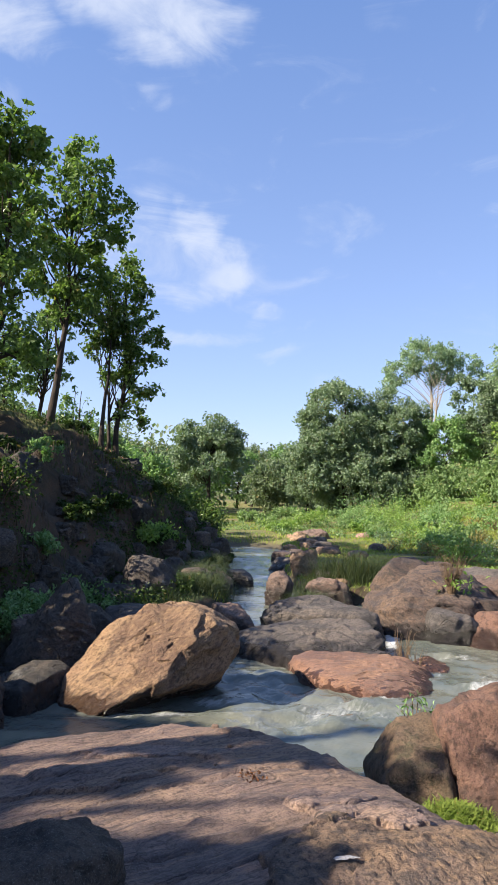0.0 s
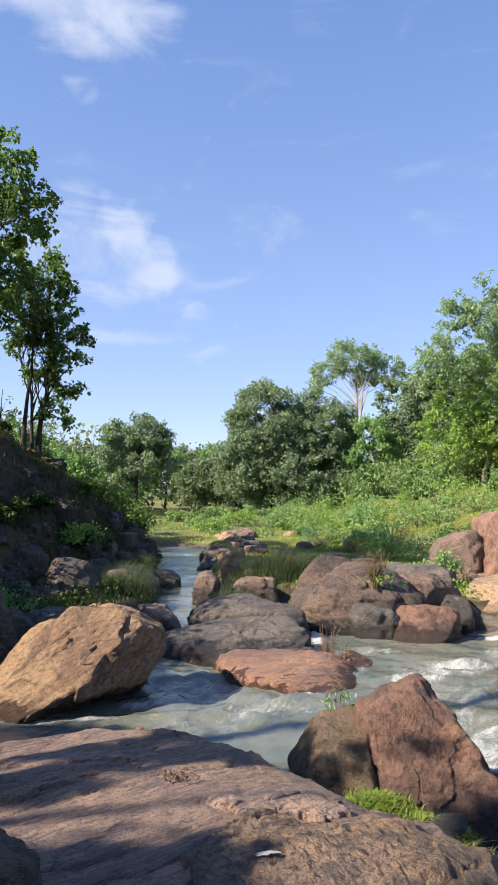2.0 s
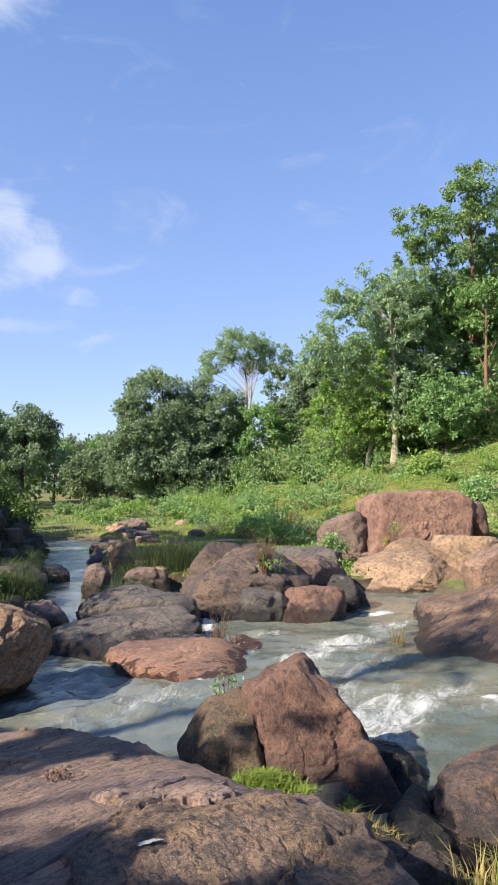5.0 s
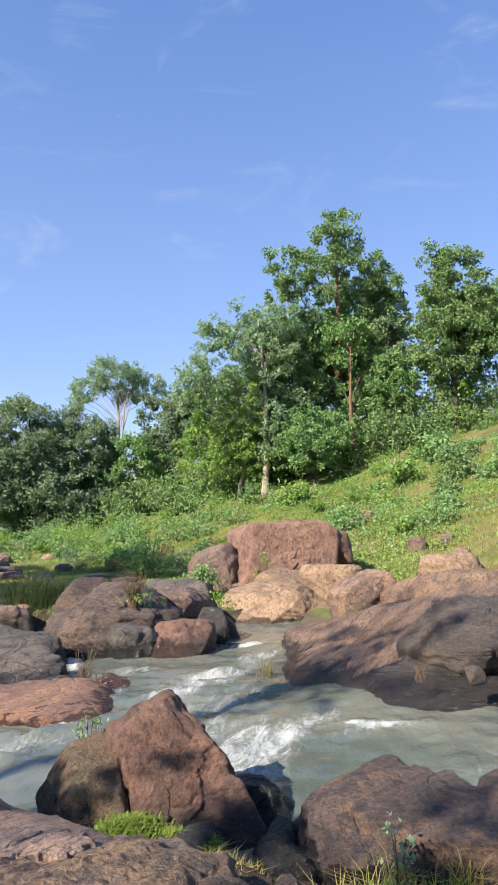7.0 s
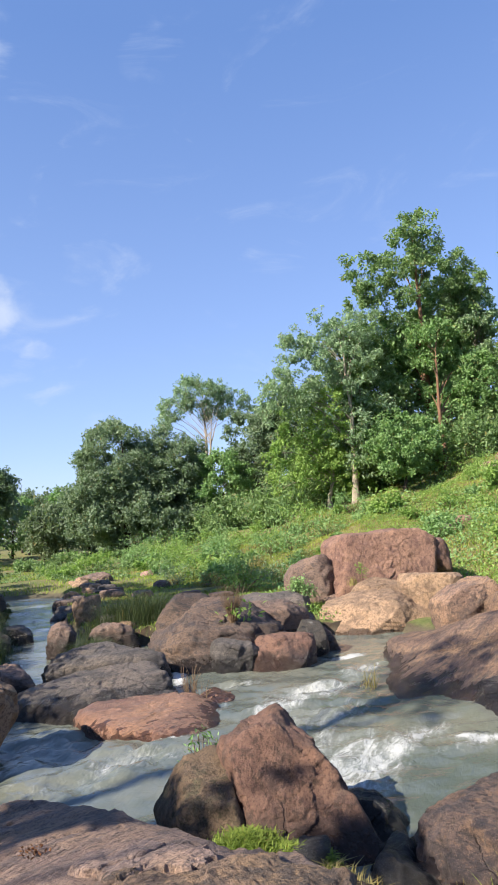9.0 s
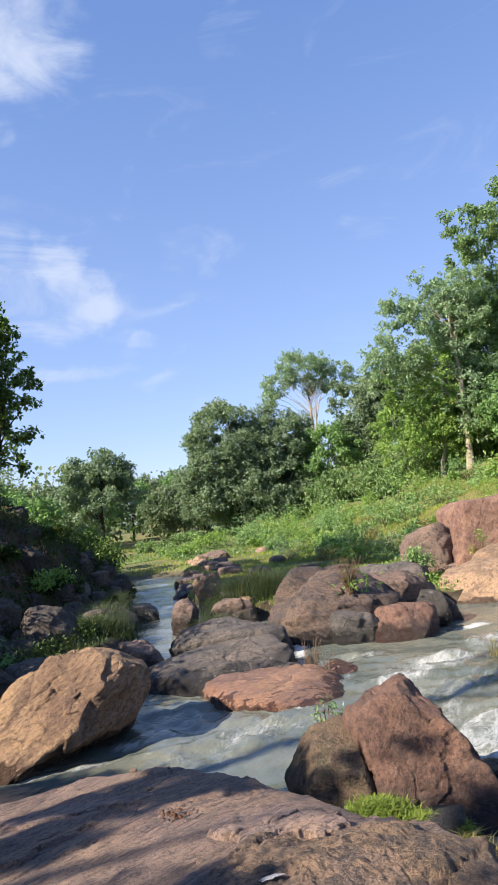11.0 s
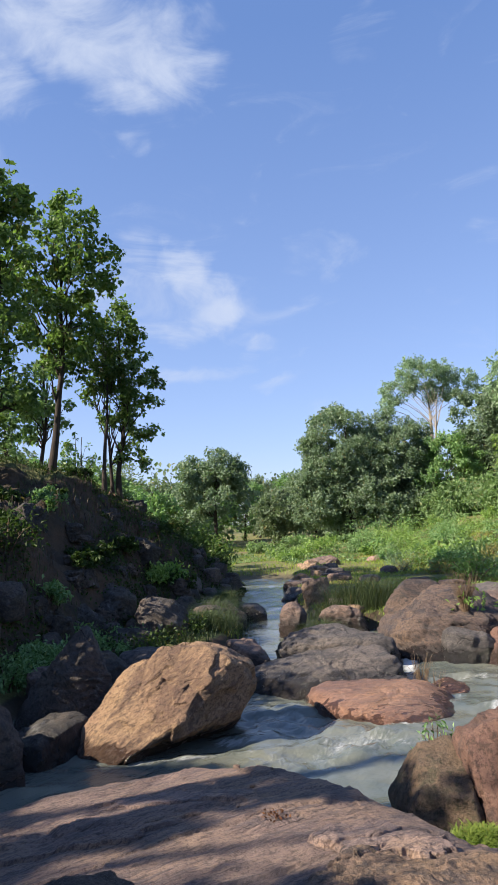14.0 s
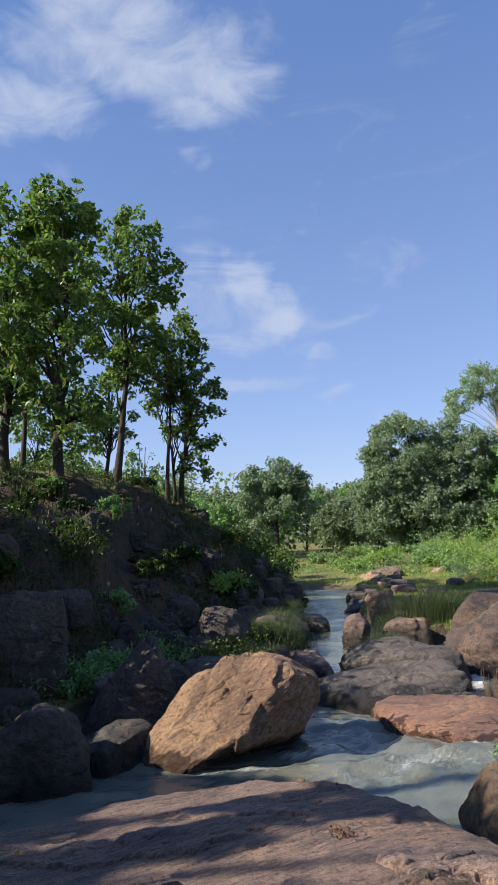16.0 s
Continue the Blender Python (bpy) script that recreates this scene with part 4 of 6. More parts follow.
    for k, (x, y, r, m) in enumerate([(14.16, 19.67, 0.42, ROCK_PALE), (13.76, 19.9, 0.3, ROCK_PINK), (21.0, 27.0, 0.6, ROCK_PINK), (12.44, 14.9, 0.36, ROCK_BROWN), (13.1, 14.5, 0.22, ROCK_BROWN), (22.6, 27.8, 0.4, ROCK_PALE), (12.2, 13.0, 0.4, ROCK_PALE), (11.6, 12.2, 0.55, ROCK_PALE)]):
        rock((x, y, gz(x, y) + 0.1 * r), (r, r * 0.8, r * 0.75), 730 + k, "weathered rock showing through the weeds on the slope", m, 37 * k, level=4, name="rock", category="rock")
    rng = np.random.default_rng(15)
    for k in range(52):
        y = rng.uniform(9.5, 21.5)
        x = np.interp(y, *BANK_FOOT) - rng.uniform(0.0, 1.0) ** 1.4 * (3.4 if y > 16 else 2.2)
        q = rng.uniform(0.12, 0.3) if k % 4 else rng.uniform(0.3, 0.55)
        rock((x, y, gz(x, y) - 0.25 * q), (q * rng.uniform(0.8, 1.3), q * 0.8, q * 0.7), 700 + k, "dark weathered outcrop in the shaded bank", (ROCK_DARK_SHADED, ROCK_LICHEN, ROCK_DARK_SHADED)[k % 3], rng.uniform(0, 180), (rng.uniform(-25, 25), rng.uniform(-25, 25)),
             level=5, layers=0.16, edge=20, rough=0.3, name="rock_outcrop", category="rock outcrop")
    rng = np.random.default_rng(5)
    for k in range(60):
        y = rng.uniform(7.8, 22)
        x = np.interp(y, *LEFT_SHORE) - rng.uniform(-0.2, 2.4) * (1.0 if y < 14 else 0.45)
        s = rng.uniform(0.12, 0.38)
        z = float(ground_z([x], [y])[0])
        rock((x, y, max(z, 0) + 0.25 * s), (s * 1.25, s, s * 0.8), 200 + k, "dark rock at the foot of the shaded bank", (ROCK_DARK_SHADED, ROCK_LICHEN, ROCK_SHELF)[k % 3], rng.uniform(0, 180), level=4 if s > 0.24 else 3, name="rock", category="rock")
    for k in range(40):
        y = rng.uniform(14.2, 31)
        x = np.interp(y, *RIGHT_SHORE) + rng.uniform(-0.05, 1.3) * (1.0 if k % 3 else 4.5)
        s = rng.uniform(0.12, 0.36)
        z = float(ground_z([x], [y])[0])
        rock((x, y, max(z, 0) + 0.2 * s), (s * 1.35, s, s * 0.55), 300 + k, "small tan rock beside the stream", (ROCK_BROWN, ROCK_PALE, ROCK_GREY)[k % 3], rng.uniform(0, 180), level=4, name="rock", category="rock")


# ---- plants ----
def tube(points, radii, sides=7):
    P = np.asarray(points, float)
    T = np.gradient(P, axis=0)
    T /= np.linalg.norm(T, axis=1, keepdims=True) + 1e-9
    ref = np.where(np.abs(T[:, 2:3]) > 0.9, np.array([[1.0, 0, 0]]), np.array([[0, 0, 1.0]]))
    A = np.cross(T, ref)
    A /= np.linalg.norm(A, axis=1, keepdims=True) + 1e-9
    B = np.cross(T, A)
    ang = np.linspace(0, 2 * math.pi, sides, endpoint=False)
    R = np.asarray(radii, float)[:, None, None]
    V = P[:, None] + R * (np.cos(ang)[None, :, None] * A[:, None] + np.sin(ang)[None, :, None] * B[:, None])
    n = len(P)
    i = np.arange(n - 1)[:, None] * sides + np.arange(sides)
    j = np.arange(n - 1)[:, None] * sides + (np.arange(sides) + 1) % sides
    return V.reshape(-1, 3), np.stack([i.ravel(), j.ravel(), (j + sides).ravel(), (i + sides).ravel()], 1)


def joined(pieces):
    Vs, Fs, n = [], [], 0
    for V, F in pieces:
        Vs.append(V)
        Fs.append(F + n)
        n += len(V)
    return np.concatenate(Vs), np.concatenate(Fs)


def leaf_blades(C, size, rng, aspect=0.5, droop=0.3, out=None):
    """Folded leaves, one at each row of C."""
    n = len(C)
    d = rng.normal(size=(n, 3))
    if out is not None:
        d = d * 0.8 + out
    d[:, 2] -= droop
    d /= np.linalg.norm(d, axis=1, keepdims=True) + 1e-9
    up = rng.normal(size=(n, 3)) * 0.6 + np.array([0, 0, 1.0])
    w = np.cross(d, up)
    w /= np.linalg.norm(w, axis=1, keepdims=True) + 1e-9
    nrm = np.cross(w, d)
    L = (size * rng.uniform(0.65, 1.25, n))[:, None]
    base = C - d * L * 0.5
    mid = C + nrm * L * 0.10
    V = np.stack([base, mid - w * L * aspect * 0.5, C + d * L * 0.5 - nrm * L * 0.05, mid + w * L * aspect * 0.5], 1).reshape(-1, 3)
    k = np.arange(n)[:, None] * 4
    F = np.concatenate([k + np.array([[0, 1, 2]]), k + np.array([[0, 2, 3]])])
    return V, F


def clumps_in(lobes, count, rng, shell=0.55, loose=0.2):
    """Places of leaf clumps, mostly towards the outside of the crown's lobes."""
    w = np.array([l[3] * l[4] * l[5] for l in lobes]) ** 0.75
    pick = rng.choice(len(lobes), count, p=w / w.sum())
    d = rng.normal(size=(count, 3))
    d /= np.linalg.norm(d, axis=1, keepdims=True)
    r = rng.uniform(shell ** 3, 1, count)[:, None] ** (1 / 3) * np.where(rng.uniform(size=(count, 1)) < loose, rng.uniform(1.0, 1.28, (count, 1)), 1.0)
    L = np.array(lobes)[pick]
    return L[:, :3] + d * r * L[:, 3:6], d


def tree(base, tip, lobes, label, leaf_mat, bark, trunk=0.16, leaves=16000, leaf=0.2, clumps=120, clump=0.55, limbs=26, seed=1, aspect=0.5, droop=0.3,
         split=0.3, shell=0.5, stems=1, name="tree", group="", bend=0.25, spray=7, branch=0.42, loose=0.2):
    """A tree: tapered trunk with limbs that reach the leaf clumps. Lobes are x, y, z from the foot, and three radii."""
    rng = np.random.default_rng(seed)
    base, tip = np.array(base, float), np.array(tip, float) - np.array(base, float)
    C, D = clumps_in(lobes, clumps, rng, shell, loose)
    H = tip[2]
    pieces = []
    for q in range(stems):
        off = np.array([0, 0, 0]) if q == 0 else np.append(rng.normal(size=2) * 0.35, 0)
        end = tip if q == 0 else tip * rng.uniform(0.75, 0.95) + np.append(rng.normal(size=2) * 0.12 * H, 0)
        k = np.linspace(0, 1, 13)
        wob = np.stack([fractal(np.stack([k * 2.5 + 9 * a, k * 0 + seed, k * 0 + q], 1), seed + a, 2) for a in (0, 1)], 1) * bend * np.sin(k * math.pi)[:, None]
        line = off * (1 - k)[:, None] + end * k[:, None] + np.concatenate([wob, 0 * wob[:, :1]], 1)
        line[0, 2] -= 0.35
        rad = trunk * (1 if q == 0 else 0.7) * (1 - 0.9 * k) * (1 + 0.6 * np.exp(-k * 16))
        pieces.append(tube(line, np.maximum(rad, 0.012), 9))
        for c in C[rng.choice(len(C), min(limbs, len(C)), replace=False)]:
            f = np.clip((c[2] / H - rng.uniform(0.12, 0.3)), split, 0.95)
            s = np.array([np.interp(f, k, line[:, a]) for a in range(3)])
            u = np.linspace(0, 1, 7)[:, None]
            bow = np.array([0, 0, 1.0]) * np.linalg.norm(c - s) * 0.14
            path = s * (1 - u) + c * u + bow * np.sin(u * math.pi) + rng.normal(size=(7, 3)) * 0.05 * np.sin(u * math.pi)
            r0 = np.interp(f, k, rad) * branch
            pieces.append(tube(path, np.maximum(r0 * (1 - 0.85 * u[:, 0]), 0.008), 5))
    top = new(name)
    top.location = base
    tagged(top, label, "tree", group)
    V, F = joined(pieces)
    part("trunk", mesh_of("trunk", V, F, bark), top)
    per = rng.dirichlet(np.full(clumps, 4.0)) * leaves
    idx = np.repeat(np.arange(clumps), np.maximum(per.astype(int), 4))
    g = rng.normal(size=(len(idx), 3))
    g /= np.linalg.norm(g, axis=1, keepdims=True)
    g *= (rng.uniform(0.15, 1, len(idx)) ** 0.5)[:, None]
    size = clump * rng.uniform(0.55, 1.4, clumps)[idx][:, None]
    S = C[idx] + g * size * np.array([1, 1, 0.72])
    # leaves stand in small sprays
    S = np.repeat(S[:: max(1, spray)], spray, axis=0)
    q = rng.normal(size=S.shape)
    q /= np.linalg.norm(q, axis=1, keepdims=True)
    V, F = leaf_blades(S + q * leaf * 0.75, leaf, rng, aspect, droop, q * 1.2)
    part("crown", mesh_of("crown", V, F, leaf_mat, smooth=False), top)
    return top


def shade_tree():
    """An unseen spreading tree added beside the ledge: its crown throws the ledge into shade, and gaps cut in it let a
    few patches of sun through.
    """
    rng = np.random.default_rng(58)
    a, b = radians(SUN_AZ), radians(SUN_EL)
    to_sun = np.array([math.sin(a) * math.cos(b), math.cos(a) * math.cos(b), math.sin(b)])
    S = np.column_stack([rng.uniform(-3.6, 1.9, 5200), rng.uniform(0.6, 6.3, 5200), np.full(5200, 0.6)])
    keep = (S[:, 1] < 5.4 - 0.6 * np.minimum(S[:, 0], 0.4)) & ((S[:, 0] < 1.2) | (S[:, 1] > 3.7)) & ((S[:, 0] < 0.6) | (S[:, 1] < 4.1) | (rng.uniform(size=len(S)) < 0.04))
    for x, y, along, across, turn in ((0.45, 3.68, 1.0, 0.50, 24), (-0.50, 3.28, 0.85, 0.30, 24), (-1.25, 4.0, 0.7, 0.26, 22), (1.3, 2.92, 0.85, 0.52, -5), (-0.85, 5.05, 1.35, 0.46, 28)):
        c, s = math.cos(radians(turn)), math.sin(radians(turn))
        u, v = (S[:, 0] - x) * c + (S[:, 1] - y) * s, -(S[:, 0] - x) * s + (S[:, 1] - y) * c
        keep &= (u / along) ** 2 + (v / across) ** 2 > 1
    S = S[keep][:1700]
    C = S + to_sun * rng.uniform(9.2, 11.4, (len(S), 1))
    foot = np.array([-8.6, 0.4, gz(-8.6, 0.4)])
    C = C - foot
    k = np.linspace(0, 1, 9)[:, None]
    tip = np.array([C[:, 0].mean(), C[:, 1].mean(), C[:, 2].max()])
    stem = tip * k + np.array([0.1, 0.15, 0]) * np.sin(3 * k)
    pieces = [tube(stem, 0.16 * (1 - 0.85 * k[:, 0]), 8)]
    for c in C[::30]:
        f = float(np.clip(c[2] / tip[2] - 0.3, 0.2, 0.8))
        start = tip * f
        u = np.linspace(0, 1, 6)[:, None]
        pieces.append(tube(start * (1 - u) + c * u + np.array([0, 0, 0.15]) * np.sin(u * math.pi), 0.035 * (1 - 0.8 * u[:, 0]), 5))
    top = new("tree")
    top.location = foot
    tagged(top, "unseen spreading tree added on the bank to shade the ledge", "tree", "tall trees on the left bank")
    V, F = joined(pieces)
    part("trunk", mesh_of("trunk", V, F, BARK_DARK), top)
    P = np.repeat(C, 14, axis=0)
    P = P + rng.normal(size=P.shape) * 0.09
    V, F = leaf_blades(P, 0.15, rng, 0.6, 0.2)
    part("crown", mesh_of("crown", V, F, LEAF_BANK_SHADED, smooth=False), top)


def bush(at, radii, label, leaf_mat, leaves=2500, leaf=0.12, clumps=22, clump=0.25, seed=1, aspect=0.5, name="bush", group="bushes on the banks", category="bush"):
    rng = np.random.default_rng(seed)
    rx, ry, rz = radii
    C, _ = clumps_in([(0, 0, rz * 0.55, rx, ry, rz * 0.6)], clumps, rng, 0.4)
    C[:, 2] = np.maximum(C[:, 2], 0.05)
    pieces = []
    for c in C[:8]:
        u = np.linspace(0, 1, 4)[:, None]
        pieces.append(tube(np.array([c[0] * 0.15, c[1] * 0.15, -0.1]) * (1 - u) + c * u + np.array([0, 0, 0.1]) * np.sin(u * math.pi), (0.003 if name == "weed" else 0.014) * (1 - 0.8 * u[:, 0]) + 0.0025, 3))
    top = new(name)
    top.location = at
    tagged(top, label, category, group)
    if name == "weed":
        for V, F in pieces:
            part("stem", mesh_of("stem", V, F, TWIG), top)
    else:
        V, F = joined(pieces)
        part("stem", mesh_of("stem", V, F, TWIG), top)
    idx = rng.integers(0, clumps, leaves)
    g = rng.normal(size=(leaves, 3)) * 0.6
    P = C[idx] + g * clump
    P[:, 2] = np.maximum(P[:, 2], 0.0)
    V, F = leaf_blades(P, leaf, rng, aspect, 0.15, g * 0.6)
    part("foliage", mesh_of("foliage", V, F, leaf_mat, smooth=False), top)
    return top


def blades(P, height, width, rng, lean=0.35):
    """Grass blades that bend over, one at each row of P."""
    n = len(P)
    a = rng.uniform(0, 2 * math.pi, n)
    d = np.stack([np.cos(a), np.sin(a), 0 * a], 1)
    w = np.stack([-np.sin(a), np.cos(a), 0 * a], 1) * (width * rng.uniform(0.6, 1.3, n))[:, None]
    h = (height * rng.uniform(0.5, 1.25, n))[:, None]
    k = lean * rng.uniform(0.3, 1.6, n)[:, None]
    up = np.array([[0, 0, 1.0]])
    mid = P + up * h * 0.6 + d * h * k * 0.3
    tip = P + up * h * (1 - 0.25 * k) + d * h * k
    V = np.stack([P - w, P + w, mid - w * 0.7, mid + w * 0.7, tip], 1).reshape(-1, 3)
    i = np.arange(n)[:, None] * 5
    F = np.concatenate([i + np.array([[0, 1, 3]]), i + np.array([[0, 3, 2]]), i + np.array([[2, 3, 4]])])
    return V, F


def grass(name, label, xy, height, width, mat, seed, lean=0.35, category="grass"):
    rng = np.random.default_rng(seed)
    z = ground_z(xy[:, 0], xy[:, 1])
    keep = (z > 0.12) & ~((xy[:, 0] > 5.6) & (xy[:, 0] < 9.8) & (xy[:, 1] < 14.2))
    P = np.column_stack([xy[keep], z[keep] - 0.02])
    V, F = blades(P, height, width, rng, lean)
    return tagged(new(name, mesh_of(name, V, F, mat, smooth=False)), label, category, kind="stuff")


def scatter(n, x0, x1, y0, y1, seed, patch=0.3, hold=0.0):
    rng = np.random.default_rng(seed)
    P = np.stack([rng.uniform(x0, x1, n), rng.uniform(y0, y1, n)], 1)
    d = fractal(np.column_stack([P * patch, 0 * P[:, 0]]), seed, 3)
    return P[d > hold]


def build_trees():
    teak = dict(leaf_mat=LEAF_BANK_SHADED, bark=BARK_DARK, aspect=0.6, droop=0.3, shell=0.2, group="tall trees on the left bank", split=0.25, loose=0.34, branch=0.5)
    lab = "slender tall broad-leaved tree on the shaded bank"
    tree((-7.66, 16.2, gz(-7.66, 16.2)), (-7.5, 16.2, 10.2), [(0, 0, 4.2, 1.5, 1.4, 2.9), (0.3, 0, 6.2, 1.1, 1.1, 1.3), (-0.4, 0, 1.8, 1.0, 1.0, 1.0)], lab, leaves=5200, leaf=0.21, clumps=110, clump=0.30, seed=11, trunk=0.13, **teak)
    tree((-6.09, 15.8, gz(-6.09, 15.8)), (-6.0, 15.8, 10.6), [(-0.15, 0, 6.2, 1.05, 1.2, 1.9), (-0.3, 0, 4.0, 1.2, 1.1, 1.5), (0.1, 0, 7.2, 0.7, 0.8, 0.9), (0.2, 0, 2.2, 0.9, 0.8, 0.9)], lab, leaves=7000, leaf=0.18, clumps=140, clump=0.29, seed=12, trunk=0.13, **teak)
    tree((-5.71, 19.1, gz(-5.71, 19.1)), (-5.1, 19.5, 11.4), [(0.5, 0, 7.3, 1.0, 1.0, 1.2), (1.15, 0, 6.4, 0.95, 0.9, 1.2), (-0.5, 0, 6.2, 1.0, 1.0, 1.2), (0.3, 0, 5.0, 1.4, 1.2, 1.0), (0.6, 0, 3.6, 0.8, 0.8, 0.7)], lab, leaves=7600, leaf=0.18, clumps=150, clump=0.28, seed=13, trunk=0.11, **teak)
    tree((-4.18, 21.5, gz(-4.18, 21.5)), (-4.15, 21.6, 9.0), [(0.05, 0, 5.2, 0.8, 0.75, 1.3), (0.6, 0, 3.5, 0.8, 0.7, 1.3), (-0.2, 0, 3.6, 0.7, 0.7, 1.2), (0.5, 0, 1.7, 0.5, 0.5, 0.7)], lab, leaves=6400, leaf=0.16, clumps=130, clump=0.26, seed=14, trunk=0.09, stems=2, **teak)
    tree((-4.6, 21.0, gz(-4.6, 21.0)), (-4.4, 21.0, 7.6), [(-0.3, 0, 4.4, 0.7, 0.7, 1.3)], lab, leaves=2000, leaf=0.15, clumps=44, clump=0.26, seed=15, trunk=0.08, **teak)
    for k, (x, y, h) in enumerate([(-7.7, 28.9, 6.0), (-9.4, 26, 6.4), (-6.6, 25.5, 5.0), (-10.5, 22, 7.4), (-8.9, 20, 7.0), (-5.6, 27, 4.4), (-7.2, 23.0, 5.6), (-11.5, 27, 6.5)]):
        z = gz(x, y)
        tree((x, y, z), (x + 0.2, y, z + h), [(0, 0, h * 0.6, 1.1, 1.1, h * 0.36)], lab, leaves=2000, leaf=0.18, clumps=60, clump=0.28, seed=30 + k, trunk=0.08, **dict(teak, leaf_mat=LEAF_TEAK))
    # unseen trees, added past the view to shade the ledge and the rocks
    for k, (x, y, h, r) in enumerate([(-10.2, 2.4, 9.6, 1.3), (-10.5, 12.4, 8.6, 1.3), (-8.8, -2.2, 6.4, 1.3), (-6.4, -3.8, 7.0, 1.5), (-3.2, -8.5, 6.0, 2.0), (-8.5, -8.5, 5.0, 2.4), (9, -11, 8, 2.6)]):
        z = gz(x, y)
        tree((x, y, z), (x + 0.2, y, z + h), [(0, 0, h * (0.8 if k == 0 else 0.66), r, r, h * (0.2 if k == 0 else 0.3))], lab, leaves=(420, 1300, 1300)[k] if k < 3 else 3200, leaf=0.2 if k < 3 else 0.34, clumps=40 if k < 2 else 70, clump=0.42, seed=50 + k, trunk=0.14, **teak)
    shade_tree()
    # out-of-view thickets, added to keep the sun off the rocks by the pool
    for k, (x, y, r) in enumerate([(-5.5, 7.1, 0.6), (-5.6, 8.0, 0.6), (-5.9, 8.9, 0.7)]):
        bush((x, y, gz(x, y)), (r, r, r * 2.6), "unseen leafy thicket added on the bank to shade the rocks below", LEAF_BANK_SHADED, 1500, 0.16, 40, 0.32, 600 + k, group="thickets under the trees")
    # middle distance
    z = gz(-3.27, 54.9)
    tree((-3.27, 54.9, z), (-2.9, 54.9, z + 7.3), [(0, 0, 4.5, 2.8, 2.6, 2.4), (0.4, 0, 6.2, 1.5, 1.5, 1.8), (-1.7, 0, 5.8, 1.0, 1.0, 1.5), (1.9, 0, 6.1, 1.0, 1.0, 1.5)],
         "round-crowned dark green tree on the far meadow", LEAF_MANGO, BARK_DARK, leaves=17000, leaf=0.26, clumps=120, clump=0.6, seed=61, trunk=0.2)
    z = gz(6.5, 45.5)
    tree((6.5, 45.5, z), (6.3, 45.5, z + 8.2), [(-0.7, 0, 5.6, 2.3, 2.4, 3.5), (3.1, 0.3, 5.3, 2.5, 2.6, 3.3), (1.3, -0.5, 2.6, 4.6, 2.6, 1.9), (-2.2, 0, 3.4, 1.6, 2.0, 2.4), (1.2, 0.4, 4.2, 2.4, 2.2, 2.6), (4.8, 0, 4.2, 1.2, 1.6, 1.8)],
         "broad dense dark green mango tree on the meadow", LEAF_MANGO, BARK_DARK, leaves=150000, leaf=0.185, clumps=620, clump=0.66, seed=62, trunk=0.2, split=0.15, shell=0.72, aspect=0.55, droop=0.05, limbs=6, branch=0.2, loose=0.03)
    z = gz(13.8, 52.2)
    tree((13.8, 52.2, z), (13.9, 52.2, 12.0), [(-0.2, 0, 10.9, 2.3, 2.4, 1.2), (-2.3, 0, 9.6, 1.3, 1.4, 1.0), (2.5, 0, 9.9, 1.9, 1.6, 1.4), (0.9, 0, 9.3, 1.2, 1.2, 0.7), (-2.9, 0, 8.5, 0.8, 0.8, 0.5)],
         "pale-trunked tree with a thin spreading crown", LEAF_PALE, BARK_PALE, leaves=15000, leaf=0.19, clumps=200, clump=0.40, seed=63, trunk=0.30, stems=2, limbs=22, loose=0.34, split=0.35, branch=0.35)
    right = "leafy tree on the sunlit slope"
